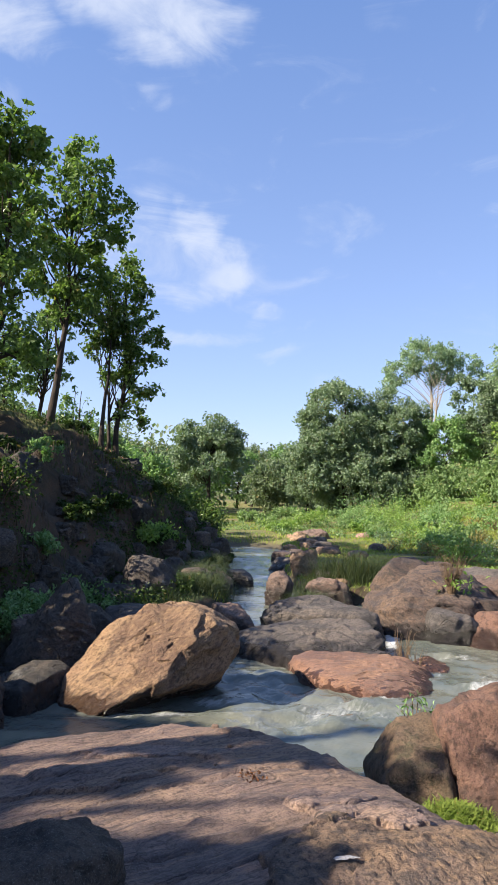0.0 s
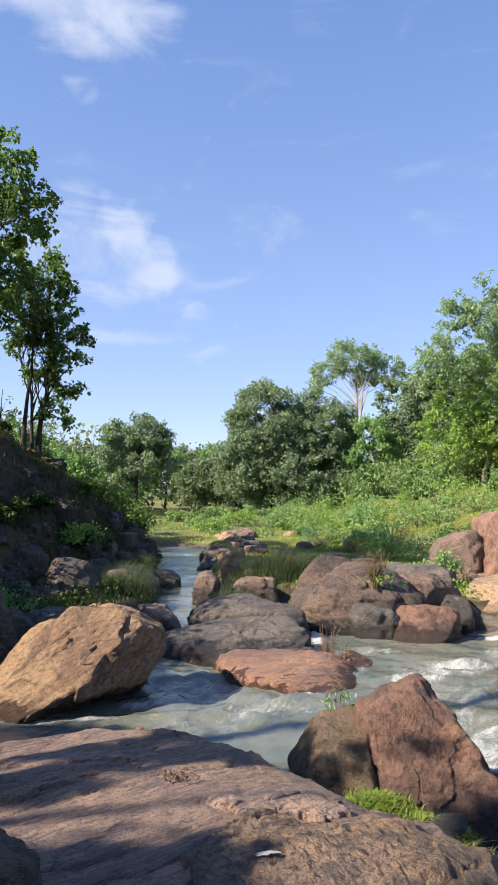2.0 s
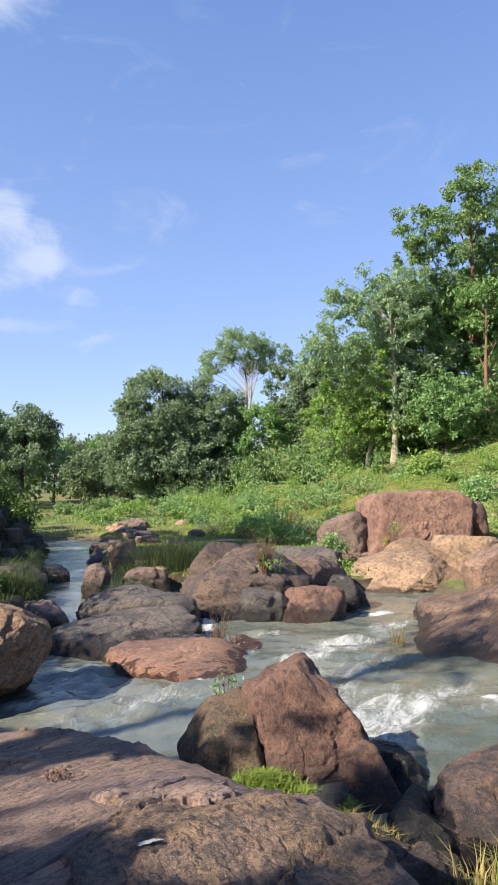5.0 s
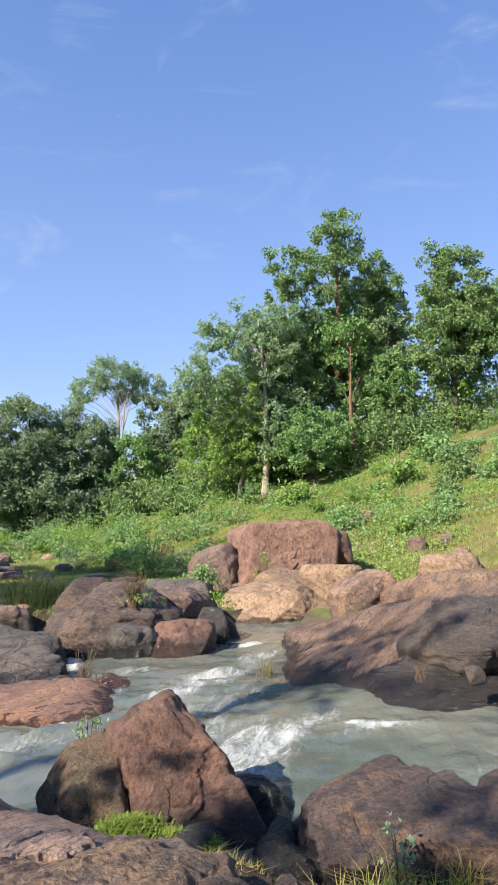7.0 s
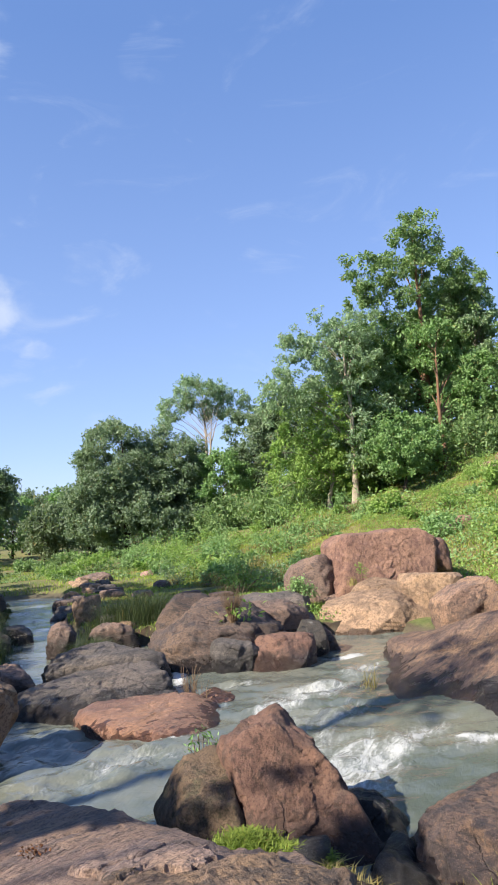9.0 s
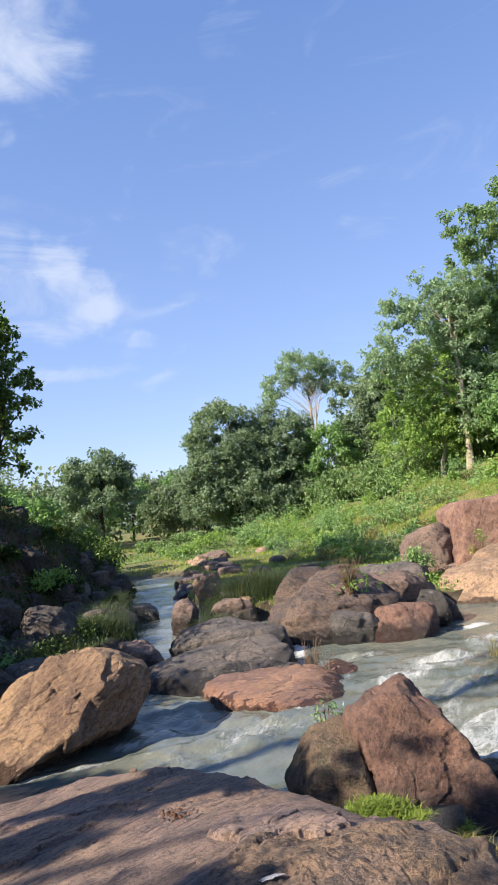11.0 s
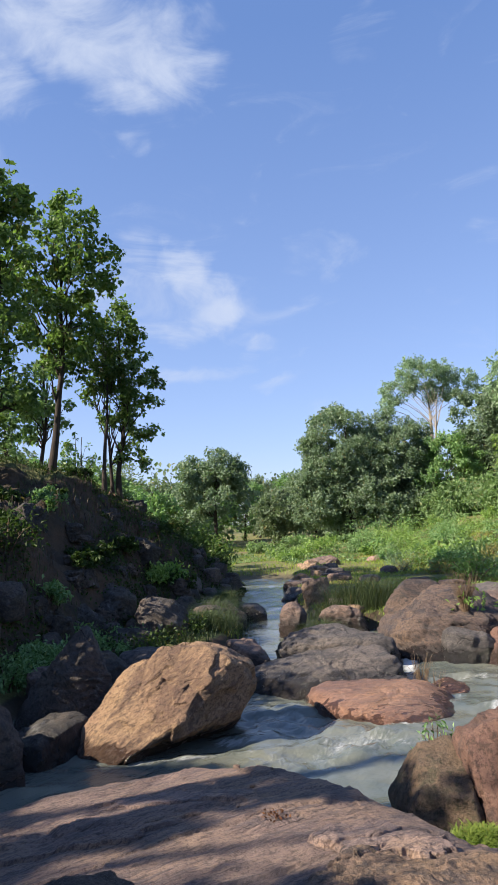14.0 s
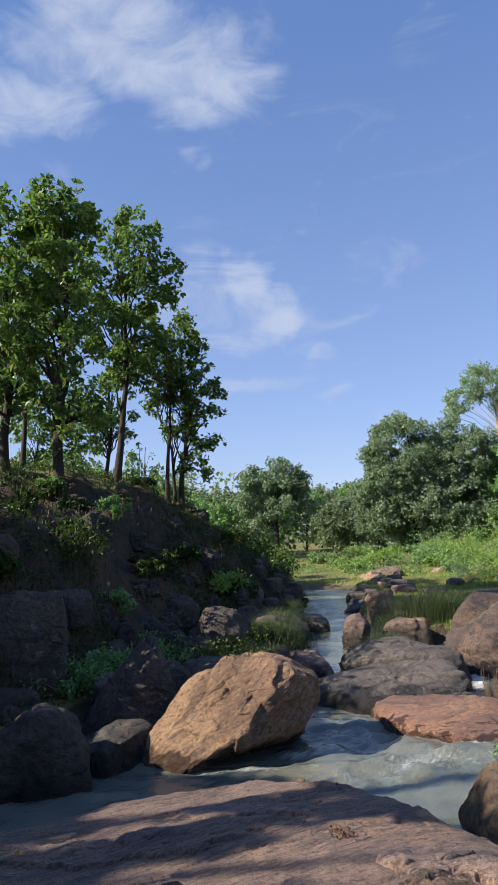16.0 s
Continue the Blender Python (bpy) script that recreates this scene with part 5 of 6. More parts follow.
    for k, (x, y, top, lobes, mat, bark, n, leaf, tr) in enumerate([
        (15.6, 45.5, 10.8, [(0, 0, 4.6, 2.4, 2.4, 3.4), (1.6, 0, 6.2, 1.8, 1.8, 2.0)], LEAF_MANGO, BARK_DARK, 20000, 0.26, 0.2),
        (16.5, 32.0, 12.9, [(-0.3, 0, 7.4, 2.2, 2.0, 2.4), (-2.6, 0, 6.8, 1.6, 1.5, 2.0), (-4.0, 0, 5.6, 1.1, 1.2, 1.4), (0.6, 0, 3.6, 1.8, 1.8, 2.4), (-0.6, 0, 9.4, 1.2, 1.2, 1.2), (-2.6, 0, 8.6, 0.9, 0.9, 0.9), (0.9, 0, 9.3, 1.2, 1.2, 1.2)], LEAF_PALE, BARK_PALE, 20000, 0.18, 0.17),
        (15.5, 33.0, 9.6, [(-0.4, 0, 4.4, 2.2, 1.8, 2.4), (-1.4, 0, 2.6, 2.0, 1.6, 1.8), (1.4, 0, 2.6, 1.8, 1.6, 2.0)], LEAF_LIME, BARK_PALE, 17000, 0.18, 0.12),
        (22.2, 33.3, 19.6, [(0.6, 0, 14.4, 1.5, 1.5, 1.6), (0.2, 0, 13.0, 1.8, 1.7, 1.6), (-1.4, 0, 12.7, 1.6, 1.6, 1.6), (1.6, 0, 11.6, 1.8, 1.8, 1.9), (-3.0, 0, 11.4, 1.6, 1.4, 1.4), (-3.6, 0, 10.0, 1.0, 1.0, 0.9), (3.2, 0, 11.4, 1.2, 1.2, 1.3), (3.8, 0, 10.0, 1.3, 1.3, 1.6),
                             (-1.8, 0, 9.6, 1.9, 1.6, 1.6), (0.6, 1.6, 8.8, 2.4, 1.6, 1.9), (2.8, 1.0, 8.0, 2.2, 1.6, 2.0), (-3.2, 1.6, 7.6, 2.0, 1.6, 2.2), (-0.6, 2.4, 5.6, 2.6, 1.8, 2.4), (2.8, 2.0, 5.0, 2.4, 1.6, 2.4), (-3.4, 2.0, 4.4, 2.2, 1.6, 2.2)], LEAF_TEAK, BARK_RED, 30000, 0.23, 0.27),
        (21.7, 31.2, 12.6, [(0.4, 1.2, 7.2, 1.6, 1.4, 1.6), (1.6, 1.4, 4.4, 1.5, 1.2, 1.8)], LEAF_MID, BARK_RED, 9000, 0.24, 0.16),
        (27.4, 29.2, 17.0, [(0, 0, 8.4, 1.9, 1.9, 2.6), (-0.6, 0, 5.6, 2.1, 2.1, 2.2), (1.4, 0, 6.8, 1.6, 1.6, 2.0)], LEAF_TEAK, BARK_DARK, 20000, 0.24, 0.22),
        (27.5, 36.5, 15.4, [(0, 0, 6.8, 2.4, 2.4, 3.4), (-2.2, 0, 5.4, 1.8, 1.8, 2.6)], LEAF_PALE, BARK_PALE, 14000, 0.24, 0.2),
        (19.6, 35.0, 12.4, [(0, 0, 5.4, 2.6, 2.4, 3.4)], LEAF_MID, BARK_DARK, 16000, 0.24, 0.2),
        (18.4, 30.2, 7.2, [(0, 0, 2.4, 1.9, 1.7, 1.6)], LEAF_MID, BARK_DARK, 11000, 0.2, 0.1),
        (24.4, 31.8, 11.0, [(0, 0, 3.8, 2.0, 1.8, 2.6)], LEAF_MID, BARK_DARK, 11000, 0.22, 0.12),
        (24.8, 35.5, 15.6, [(0, 0, 8.8, 2.2, 2.2, 3.0), (-1.6, 0, 6.0, 2.2, 2.0, 2.6), (1.6, 0, 7.2, 1.8, 1.8, 2.6)], LEAF_MID, BARK_DARK, 18000, 0.24, 0.2),
        (18.3, 33.8, 13.6, [(0, 0, 7.2, 1.9, 1.8, 2.6), (1.2, 0, 5.0, 2.0, 1.8, 2.4)], LEAF_TEAK, BARK_PALE, 14000, 0.22, 0.16),
        (12.6, 44.0, 7.6, [(0, 0, 3.2, 2.0, 2.0, 2.4)], LEAF_MID, BARK_DARK, 9000, 0.24, 0.14),
        (26.0, 33.6, 14.0, [(0, 0, 6.4, 1.8, 1.8, 2.6), (-0.8, 0, 8.6, 1.3, 1.3, 1.6), (0.4, 0, 4.0, 1.8, 1.6, 1.8)], LEAF_PALE, BARK_PALE, 12000, 0.22, 0.16),
        (29.6, 31.5, 14.2, [(0, 0, 5.4, 2.2, 2.2, 3.2)], LEAF_TEAK, BARK_DARK, 11000, 0.26, 0.18),
        (31.5, 28.0, 15.0, [(0, 0, 6.0, 2.4, 2.4, 3.4)], LEAF_MID, BARK_DARK, 12000, 0.26, 0.2),
        (18.2, 43.0, 11.4, [(0, 0, 5.2, 2.4, 2.4, 3.2)], LEAF_MANGO, BARK_DARK, 15000, 0.26, 0.2),
    ]):
        z = gz(x, y)
        tree((x, y, z), (x, y, max(l[2] for l in lobes) + z + 0.2), lobes, right, mat, bark, leaves=int(n * 1.3), leaf=leaf * 0.9, clumps=max(80, n // 75), clump=0.42, seed=70 + k, trunk=tr, group="trees on the slope", shell=0.35, loose=0.34)
    rng = np.random.default_rng(44)
    for k in range(34):
        u = k / 33
        x, y = np.interp(u, [0, 0.25, 0.5, 0.75, 1], [10.5, 15.5, 19, 24, 33]) + rng.normal() * 0.8, np.interp(u, [0, 0.25, 0.5, 0.75, 1], [44, 37, 33.5, 32, 29]) + rng.normal() * 1.2
        h = rng.uniform(1.8, 3.6) * (0.6 if u < 0.3 else 1.0)
        bush((x, y, gz(x, y)), (h * 0.75, h * 0.7, h), "tall dense green thicket under the trees", LEAF_TEAK if u < 0.35 else (LEAF_MID, LEAF_TEAK, LEAF_TEAK, LEAF_LIME)[int(rng.integers(0, 4))], 1800, 0.22, 70, 0.15 * h, 640 + k, group="thickets under the trees")


def build_far_woods():
    """Far woods round the horizon: many small crowns in one mesh."""
    rng = np.random.default_rng(8)
    pieces = []
    for k in range(150):
        a = rng.uniform(-1.25, 1.1) if k < 190 else rng.uniform(0, 6.28)
        r = rng.uniform(70, 170)
        x, y = math.sin(a) * r, math.cos(a) * r
        if -2.5 < x < 1.0 and y < 72:
            continue
        h = rng.uniform(5.5, 10.0) * (0.7 + r / 330)
        z = gz(x, y)
        lobes = [(x, y, z + h * 0.5, h * 0.42, h * 0.42, h * 0.5), (x + h * 0.2, y, z + h * 0.7, h * 0.25, h * 0.25, h * 0.3)]
        C, D = clumps_in(lobes, 380, rng, 0.8)
        pieces.append(leaf_blades(C, 0.62, rng, 0.8, 0.1, D))
    V, F = joined(pieces)
    tagged(new("far_woods", mesh_of("far_woods", V, F, LEAF_FAR, smooth=False)), "distant mixed green woods behind the meadow", "woods", kind="stuff")
    for k, (x, y, h) in enumerate([(-8.4, 60, 6), (-11, 52, 6), (-6.6, 66, 5.6), (1.8, 66, 4.4), (4.4, 74, 7.2), (7.6, 62, 5.2), (0.6, 88, 8), (-14, 46, 7), (-9.5, 40, 5), (2.6, 80, 7.5), (-1.2, 78, 7), (6.4, 72, 7), (3.0, 68, 5.5), (-4.8, 72, 7), (-0.2, 95, 9), (9, 58, 6), (-7.2, 48, 4.5), (-5.6, 58, 5.5)]):
        z = gz(x, y)
        tree((x, y, z), (x, y, z + h), [(0, 0, h * 0.55, h * 0.4, h * 0.4, h * 0.45)], "round green tree beyond the meadow", (LEAF_FAR, LEAF_MID, LEAF_MANGO)[k % 3], BARK_DARK,
             leaves=3200, leaf=0.36, clumps=70, clump=0.6, seed=120 + k, trunk=0.12, group="trees beyond the meadow")


def build_undergrowth():
    grass("meadow_grass", "short bright green meadow grass", scatter(36000, -14, 12, 24, 60, 1, 0.25, -0.5), 0.16, 0.012, GRASS, 1)
    grass("streamside_grass", "fine pale green grass on the flats beside the stream", scatter(26000, -1.2, 9.5, 12.6, 28, 6, 0.35, -0.35), 0.11, 0.010, GRASS, 6, 0.9)
    grass("dry_streamside_grass", "dry straw-coloured grass on the flats beside the stream", scatter(30000, -1.2, 9.5, 12.6, 34, 7, 0.45, -0.05), 0.11, 0.010, GRASS_DRY, 7, 0.9)
    grass("nook_grass", "fresh bright grass between the boulder and the pale slab", scatter(9000, 4.6, 6.9, 12.6, 15.4, 8, 0.6, -0.6), 0.16, 0.008, GRASS, 8, 0.7)
    grass("slope_grass", "rough yellow-green grass on the sunny slope", scatter(100000, 5, 30, 10, 36, 2, 0.3, -0.5), 0.12, 0.011, GRASS, 2, 0.9)
    grass("dry_slope_grass", "dry straw-coloured grass on the sunny slope", scatter(60000, 6, 30, 10, 34, 3, 0.35, -0.2), 0.13, 0.010, GRASS_DRY, 3, 1.0)
    rng = np.random.default_rng(5)
    for label, n, box, hold, high, leaf, mat, seed in (
            ("low leafy weeds covering the sunny slope", 130000, (5.5, 31, 13, 36), 0.14, 0.22, 0.085, LEAF_LIME, 21),
            ("darker leafy weeds and creepers on the slope", 50000, (5.5, 31, 15, 42), 0.3, 0.45, 0.11, LEAF_MID, 22),
            ("low leafy weeds along the meadow edge", 36000, (-4, 12, 31, 52), 0.3, 0.3, 0.12, LEAF_TEAK, 23),
            ("low weeds and ferns on the shaded bank", 30000, (-10, -0.8, 6.5, 24), -0.05, 0.30, 0.07, LEAF_SHADED, 24),
            ("creepers hanging on the shaded bank", 46000, (-8, -0.9, 8, 23), -0.12, 0.28, 0.072, LEAF_SHADED, 26)):
        P = scatter(n, *box, seed, 0.4, hold)
        z = ground_z(P[:, 0], P[:, 1])
        keep = (z > 0.2) & ((box[1] > 0) | (seed == 26) | (z < 1.0) | (z > 4.0))
        P, z = P[keep], z[keep]
        tall = high * (0.35 + 0.65 * np.clip(fractal(np.column_stack([P * 0.8, 0 * z]), seed + 3, 2) + 0.5, 0, 1.4))
        C = np.column_stack([P, z + rng.uniform(0, 1, len(P)) * tall])
        V, F = leaf_blades(C, leaf, rng, 0.6, 0.0)
        tagged(new("ground_cover", mesh_of("ground_cover", V, F, mat, smooth=False)), label, "weeds", kind="stuff")
    grass("bank_grass", "sparse grass on the shaded bank", scatter(22000, -9, -0.8, 6, 24, 4, 0.5, -0.05), 0.15, 0.008, REED, 4)
    rng = np.random.default_rng(29)
    P = scatter(4500, -7.5, -1.0, 8, 22, 27, 0.6, 0.1)
    z = ground_z(P[:, 0], P[:, 1])
    P, z = P[(z > 0.7) & (z < 4.2)], z[(z > 0.7) & (z < 4.2)]
    V, F = blades(np.column_stack([P, z + 0.1]), -0.5, 0.008, rng, 0.5)
    V[:, 0] += np.repeat(0.12 * np.ones(len(P)), 5)
    tagged(new("hanging_roots", mesh_of("hanging_roots", V, F, ROOT, smooth=False)), "dry brown roots and grass hanging down the earth bank", "roots", kind="stuff")
    rng = np.random.default_rng(77)
    for k, (x, y, rx, ry, h) in enumerate([(2.3, 15.2, 1.0, 0.8, 0.85), (3.2, 15.2, 0.5, 0.5, 0.5), (1.2, 13.2, 0.35, 0.2, 0.45), (-0.9, 15, 0.5, 1.2, 0.55), (-1.0, 13.2, 0.6, 0.6, 0.45), (-0.8, 17.2, 0.35, 1.0, 0.5)]):
        P = np.column_stack([x + rng.normal(size=3200) * rx * 0.62, y + rng.normal(size=3200) * ry * 0.62])
        z = np.maximum(ground_z(P[:, 0], P[:, 1]), -0.05)
        V, F = blades(np.column_stack([P, z]), h * np.clip(1.15 - 0.5 * np.hypot((P[:, 0] - x) / rx, (P[:, 1] - y) / ry), 0.3, 1.1), 0.0042, rng, 1.0)
        tagged(new("reed_clump", mesh_of("reed_clump", V, F, REED, smooth=False)), "clump of olive reeds growing at the stream edge", "reeds", "reed clumps")
    rng = np.random.default_rng(31)
    k = 0
    while k < 150:
        x, y = rng.uniform(5, 30), rng.uniform(15, 44)
        s = x - np.interp(y, *SLOPE_FOOT)
        if s < -2.5 or (x < 10 and y < 17):
            continue
        h = rng.uniform(0.25, 0.95) ** 1.3 * (1.4 if y > 28 else 0.85)
        bush((x, y, gz(x, y)), (h * 1.1, h * 1.0, h), "leafy green shrub on the sunny slope", (LEAF_MID, LEAF_LIME, LEAF_LIME, LEAF_MID)[k % 4], 520, 0.13, 16, 0.36 * h, 400 + k)
        k += 1
    for k in range(46):
        x, y = rng.uniform(-1, 10.5), rng.uniform(27, 50)
        if y < 33 and x < 5:
            x += 4.5
        h = rng.uniform(0.25, 0.65)
        bush((x, y, gz(x, y)), (h * 1.7, h * 1.2, h), "leafy green shrub at the edge of the meadow", (LEAF_LIME, LEAF_TEAK, LEAF_MID, LEAF_TEAK)[k % 4], 650, 0.17, 16, 0.4 * h, 500 + k)
    for k in range(16):
        x, y = rng.uniform(5.0, 10.5), rng.uniform(20, 31)
        h = rng.uniform(0.3, 0.7)
        bush((x, y, gz(x, y)), (h * 1.2, h * 1.0, h), "weed gone to pale brown seed at the edge of the meadow", (GRASS_DRY, LEAF_PALE)[k % 2], 500, 0.07, 20, 0.35 * h, 880 + k)
    for k in range(40):
        y = rng.uniform(8, 22)
        x = np.interp(y, *BANK_FOOT) - rng.uniform(-0.6, 4.5)
        h = rng.uniform(0.12, 0.36)
        bush((x, y, gz(x, y)), (h * 1.4, h * 1.2, h), "green shrub on the shaded rocky bank", (LEAF_SHADED, LEAF_SHADED, LEAF_MID)[k % 3], 700, 0.11, 14, 0.3 * h, 560 + k)


def tuft(x, y, z, n, height, reach, mat, label, seed, lean=0.6, width=0.005, name="grass_tuft", category="grass"):
    rng = np.random.default_rng(seed)
    P = np.column_stack([rng.normal(size=(n, 2)) * reach * 0.5, np.zeros(n)])
    P[:, 2] -= 0.03 + 0.25 * np.hypot(P[:, 0], P[:, 1])
    V, F = blades(P, height, width, rng, lean)
    ob = new(name, mesh_of(name, V, F, mat, smooth=False))
    ob.location = (x, y, z)
    return tagged(ob, label, category, "tufts between the rocks")


def dry_shrub(x, y, z, n, height, label, seed, sprig=0):
    """Leafless upright stems, now and then with a fresh leafy shoot."""
    rng = np.random.default_rng(seed)
    pieces = []
    for _ in range(n):
        a, k = rng.uniform(0, 6.28), rng.uniform(0.1, 0.55)
        u = np.linspace(0, 1, 6)[:, None]
        h = height * rng.uniform(0.5, 1.1)
        line = np.array([math.cos(a), math.sin(a), 0]) * (0.05 + k * h * u ** 1.4) + np.array([0, 0, 1.0]) * h * u + rng.normal(size=(6, 3)) * 0.012
        line[0, 2] -= 0.1
        pieces.append(tube(line, 0.0042 * (1 - 0.7 * u[:, 0]), 4))
    top = new("dry_shrub")
    top.location = (x, y, z)
    tagged(top, label, "shrub", "shrubs in the stream bed")
    V, F = joined(pieces)
    part("stem", mesh_of("stem", V, F, TWIG), top)
    if sprig:
        C = rng.normal(size=(sprig, 3)) * np.array([0.16, 0.12, 0.10]) + np.array([0.12, -0.05, height * 0.3])
        V, F = leaf_blades(C, 0.11, rng, 0.6, 0.2)
        part("foliage", mesh_of("foliage", V, F, LEAF_LIME, smooth=False), top, "fresh lime-green leaves")
    return top


def on_ledge(x, y):
    return float(slab_top(np.array([x]), np.array([y]))[0])


def build_details():
    tuft(1.36, 4.28, 0.33, 1500, 0.06, 0.20, MOSS, "bright green moss and grass at the foot of the red boulder", 1, 0.9, 0.006)
    tuft(1.56, 4.10, 0.29, 800, 0.055, 0.15, MOSS, "bright green moss and grass at the foot of the red boulder", 2, 0.9, 0.006)
    tuft(1.74, 3.98, 0.25, 300, 0.07, 0.09, MOSS, "small green tuft beside the red boulder", 3, 0.9)
    for k, (x, y, z) in enumerate([(1.72, 3.80, 0.22), (1.80, 3.62, 0.18), (1.86, 3.42, 0.16)]):
        tuft(x, y, z, 220, 0.11, 0.14, GRASS_DRY, "yellowing grass in the gully beside the ledge", 4 + k, 1.0)
    for k, (x, y, z) in enumerate([(2.12, 3.05, 0.20), (2.28, 2.98, 0.22), (2.45, 3.02, 0.26), (2.62, 2.86, 0.2), (2.8, 2.9, 0.2)]):
        tuft(x, y, z, 90, 0.22, 0.14, (GRASS_DRY, GRASS)[k % 2], "straw-coloured grass below the rounded rock", 10 + k, 0.7, 0.0035)
    bush((2.47, 3.06, 0.20), (0.10, 0.09, 0.36), "spindly weed with small pale leaves below the rock", LEAF_PALE, 70, 0.05, 9, 0.05, 801, 0.6, "weed", "tufts between the rocks", "weed")
    bush((1.36, 5.45, 0.30), (0.12, 0.10, 0.34), "small leafy weed behind the red boulder", LEAF_MID, 60, 0.05, 8, 0.05, 802, 0.45, "weed", "tufts between the rocks", "weed")
    bush((1.50, 5.40, 0.30), (0.08, 0.08, 0.26), "small leafy weed behind the red boulder", LEAF_MID, 40, 0.05, 6, 0.04, 803, 0.45, "weed", "tufts between the rocks", "weed")
    bush((6.05, 14.75, 0.55), (0.34, 0.3, 0.34), "small dark green bush at the foot of the pink block", LEAF_MID, 700, 0.08, 18, 0.12, 804)
    bush((7.35, 14.2, 0.95), (0.16, 0.12, 0.3), "small leafy weed growing on the pink block", LEAF_LIME, 90, 0.06, 10, 0.06, 805, 0.5, "weed", "tufts between the rocks", "weed")
    tuft(7.1, 14.1, 0.85, 60, 0.22, 0.12, GRASS_DRY, "dry grass at the foot of the pink block", 25, 0.6, 0.006)
    tuft(0.60, 5.22, 0.10, 34, 0.24, 0.16, GRASS, "thin grass blades at the edge of the ledge", 21, 0.7, 0.004)
    tuft(0.20, 5.40, 0.15, 22, 0.22, 0.12, GRASS, "thin grass blades at the edge of the ledge", 22, 0.7, 0.004)
    tuft(-1.01, 9.75, 0.45, 60, 0.50, 0.14, GRASS_DRY, "tall pale grass behind the tilted boulder", 23, 0.5, 0.006)
    tuft(4.46, 8.50, 0.05, 60, 0.32, 0.10, GRASS_DRY, "dry grass at the edge of the slab", 24, 0.9, 0.003)
    dry_shrub(3.36, 11.15, 0.72, 150, 0.55, "dry brown shrub with fresh lime leaves on the boulder", 31, 46)
    dry_shrub(2.09, 9.0, 0.05, 40, 0.42, "leafless twiggy shrub standing in the current", 32)
    dry_shrub(2.2, 8.8, 0.02, 16, 0.34, "leafless twiggy shrub standing in the current", 33)
    dry_shrub(5.35, 6.35, 0.36, 14, 0.13, "tangle of dry twigs caught on the slab", 34)
    for k, (x, y, r) in enumerate([(-0.18, 5.25, 0.036), (-0.12, 3.95, 0.018), (-0.05, 4.6, 0.022), (0.08, 4.95, 0.016), (-0.55, 5.05, 0.012)]):
        rock((x, y, on_ledge(x, y) + r * 0.3), (r * 1.2, r, r * 0.6), 900 + k, "small dark stone lying on the ledge", ROCK_BROWN, 40 * k, level=4, edge=4, chips=0.4, name="pebble", category="stone")
    rock((5.72, 5.86, 0.42), (0.12, 0.10, 0.10), 910, "small stone under the overhanging rock", ROCK_SHELF, 0, level=4, name="stone", category="stone")
    rng = np.random.default_rng(4)
    C = np.column_stack([0.08 + rng.normal(size=40) * 0.035, 3.75 + rng.normal(size=40) * 0.03, np.zeros(40)])
    C[:, 2] = slab_top(C[:, 0], C[:, 1]) + 0.012
    V, F = leaf_blades(C, 0.024, rng, 0.6, 0.0)
    tagged(new("dead_leaves", mesh_of("dead_leaves", V, F, RUST, smooth=False)), "small heap of rust-brown dead leaves on the ledge", "leaves")
    # pale irregular patch on the ledge
    a = np.linspace(0, 2 * math.pi, 40, endpoint=False)
    r = 1 + 0.25 * np.sin(3 * a + 1) + 0.15 * np.sin(7 * a)
    x, y = 0.42 + 0.045 * r * np.cos(a), 2.70 + 0.018 * r * np.sin(a)
    V = np.column_stack([np.append(x, 0.42), np.append(y, 2.70), np.append(slab_top(x, y) + 0.05, on_ledge(0.42, 2.70) + 0.055)])
    F = np.column_stack([np.arange(40), (np.arange(40) + 1) % 40, np.full(40, 40)])
    tagged(new("pale_patch", mesh_of("pale_patch", V, F, WHITISH)), "whitish patch on the granite ledge", "stain")
    # bared roots where the bank has slipped
    pieces = []
    for k in range(26):
        b = np.array([-4.25 + rng.normal() * 0.22, 21.3 + rng.normal() * 0.15, 0])
        b[2] = gz(b[0], b[1]) + 0.15
        u = np.linspace(0, 1, 7)[:, None]
        end = b + np.array([rng.normal() * 0.25 + 0.25, -0.35 - rng.uniform(0, 0.4), -rng.uniform(0.4, 0.95)])
        pieces.append(tube(b * (1 - u) + end * u + rng.normal(size=(7, 3)) * 0.03 + np.array([0.1, -0.15, 0.05]) * np.sin(u * math.pi), 0.028 * (1 - 0.75 * u[:, 0]), 5))
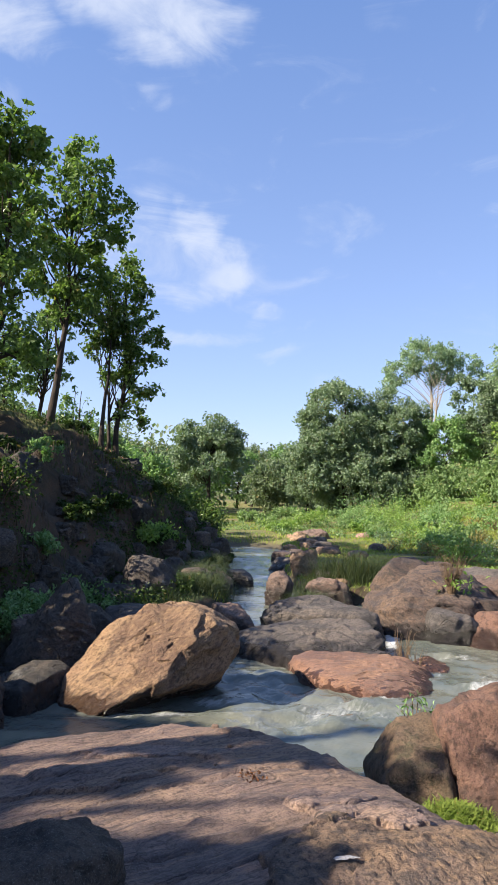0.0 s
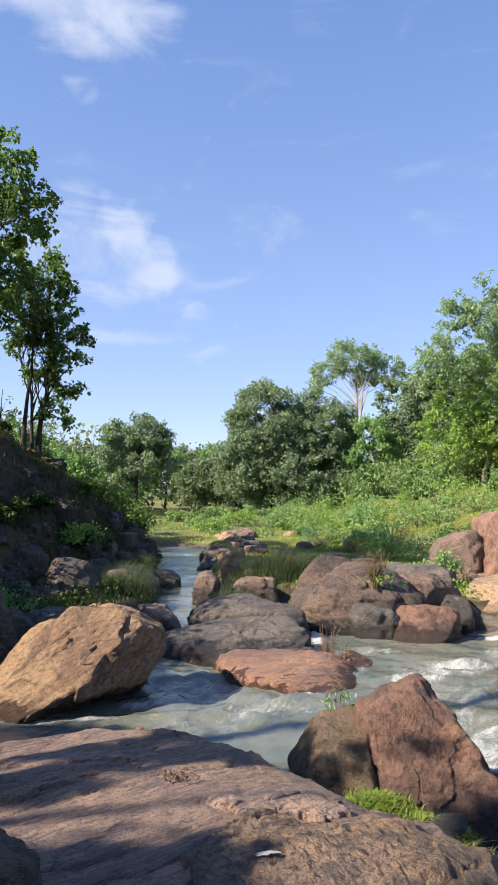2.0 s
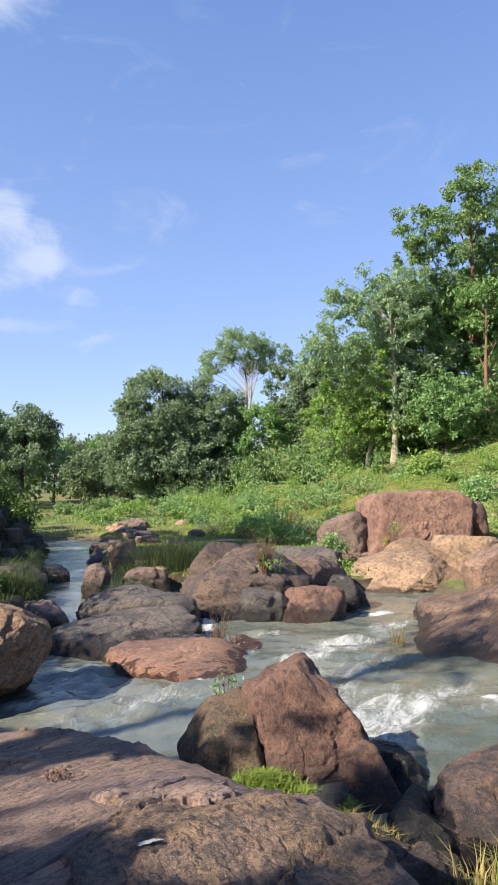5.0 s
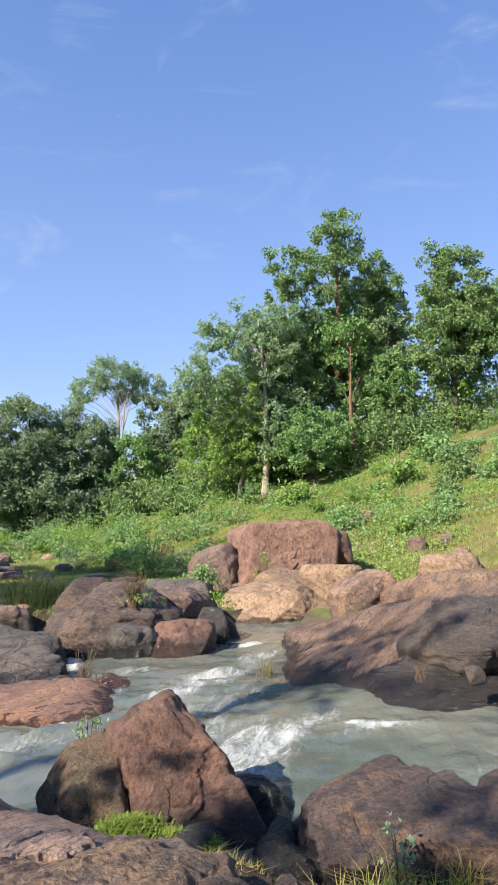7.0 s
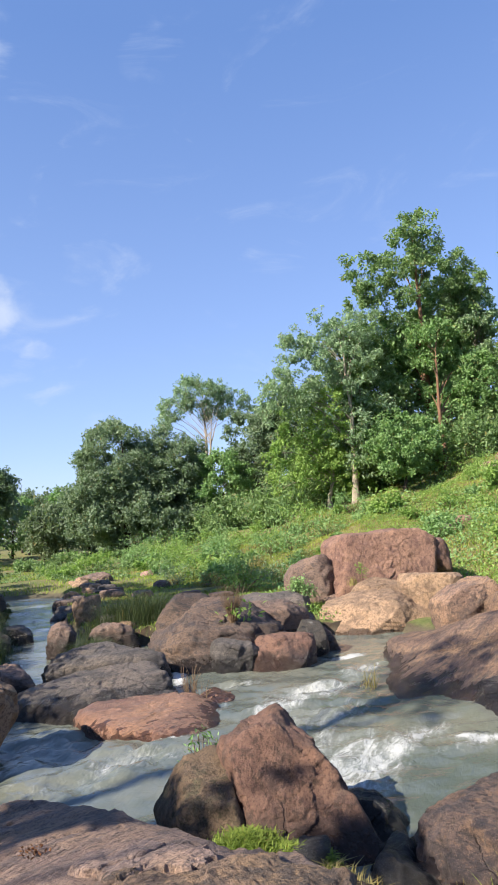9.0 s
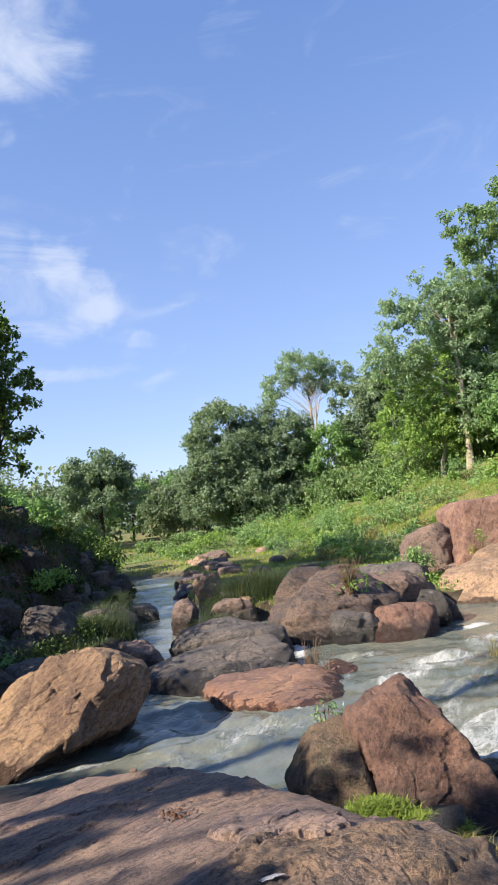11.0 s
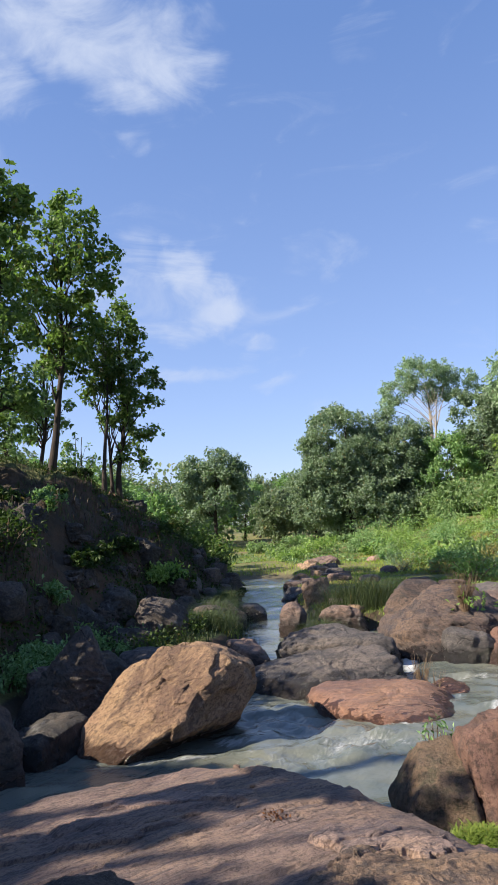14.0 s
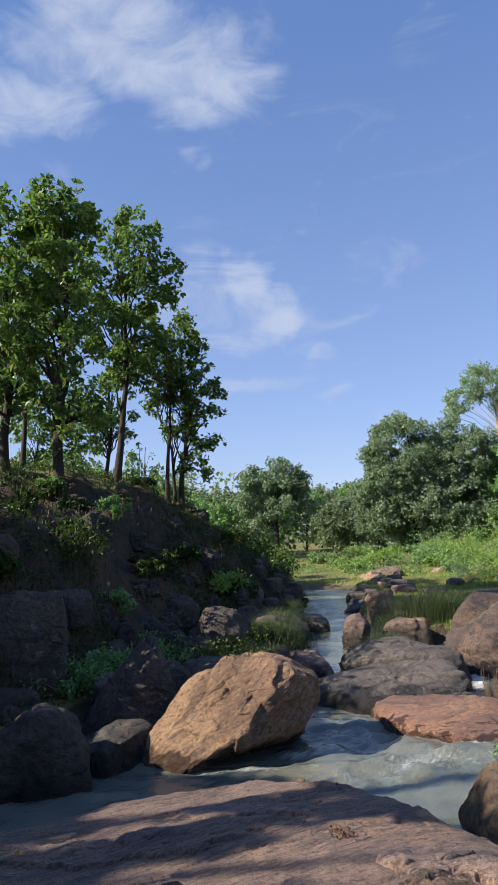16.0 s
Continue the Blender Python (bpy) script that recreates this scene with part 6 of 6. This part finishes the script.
    V, F = joined(pieces)
    tagged(new("bared_roots", mesh_of("bared_roots", V, F, BARK_RED)), "bared orange-brown tree roots at the slipped edge of the bank", "roots")
    for k, (x, y, r, leaf, mat) in enumerate([(19.0, 20.6, 0.75, 0.24, LEAF_TEAK), (16.2, 17.9, 0.45, 0.2, LEAF_TEAK), (14.2, 38.0, 1.0, 0.42, LEAF_LIME), (17.6, 22.0, 0.6, 0.28, LEAF_LIME), (20.8, 23.6, 0.8, 0.32, LEAF_MID), (13.2, 19.6, 0.5, 0.2, LEAF_MID), (15.0, 26.0, 0.7, 0.26, LEAF_LIME)]):
        bush((x, y, gz(x, y)), (r, r * 0.9, r * 1.3), "big-leaved green shrub on the slope", mat, 900, leaf * 0.6, 24, 0.4 * r, 820 + k, 0.7)
    bush((-2.32, 16.85, gz(-2.32, 16.85)), (0.6, 0.5, 0.3), "fresh green shrub on the rocky bank", LEAF_LIME, 1100, 0.12, 20, 0.2, 840)
    bush((-1.25, 21.8, gz(-1.25, 21.8)), (0.55, 0.6, 0.8), "dark green shrub at the foot of the bank", LEAF_BANK_SHADED, 2200, 0.13, 30, 0.3, 841)
    bush((-1.9, 22.2, gz(-1.9, 22.2)), (0.6, 0.7, 0.8), "dark green shrub at the foot of the bank", LEAF_BANK_SHADED, 1800, 0.13, 30, 0.3, 842)
    for k, (x, y, r) in enumerate([(-2.9, 9.7, 0.32), (-3.3, 9.0, 0.35), (-2.5, 10.7, 0.3), (-1.7, 13.6, 0.28), (-3.0, 11.6, 0.35), (-2.2, 11.9, 0.25)]):
        bush((x, y, max(gz(x, y), 0.0)), (r * 1.5, r * 1.3, r), "low bright green weeds between the bank rocks", LEAF_MID, 900, 0.07, 18, 0.35 * r, 850 + k)
    bush((-4.2, 11.6, gz(-4.2, 11.6)), (0.5, 0.6, 0.5), "big-leaved shrub hanging on the bank", LEAF_SHADED, 600, 0.1, 20, 0.3, 843, 0.6)


build_ground()
build_water()
build_rocks()
build_trees()
build_far_woods()
build_undergrowth()
build_details()
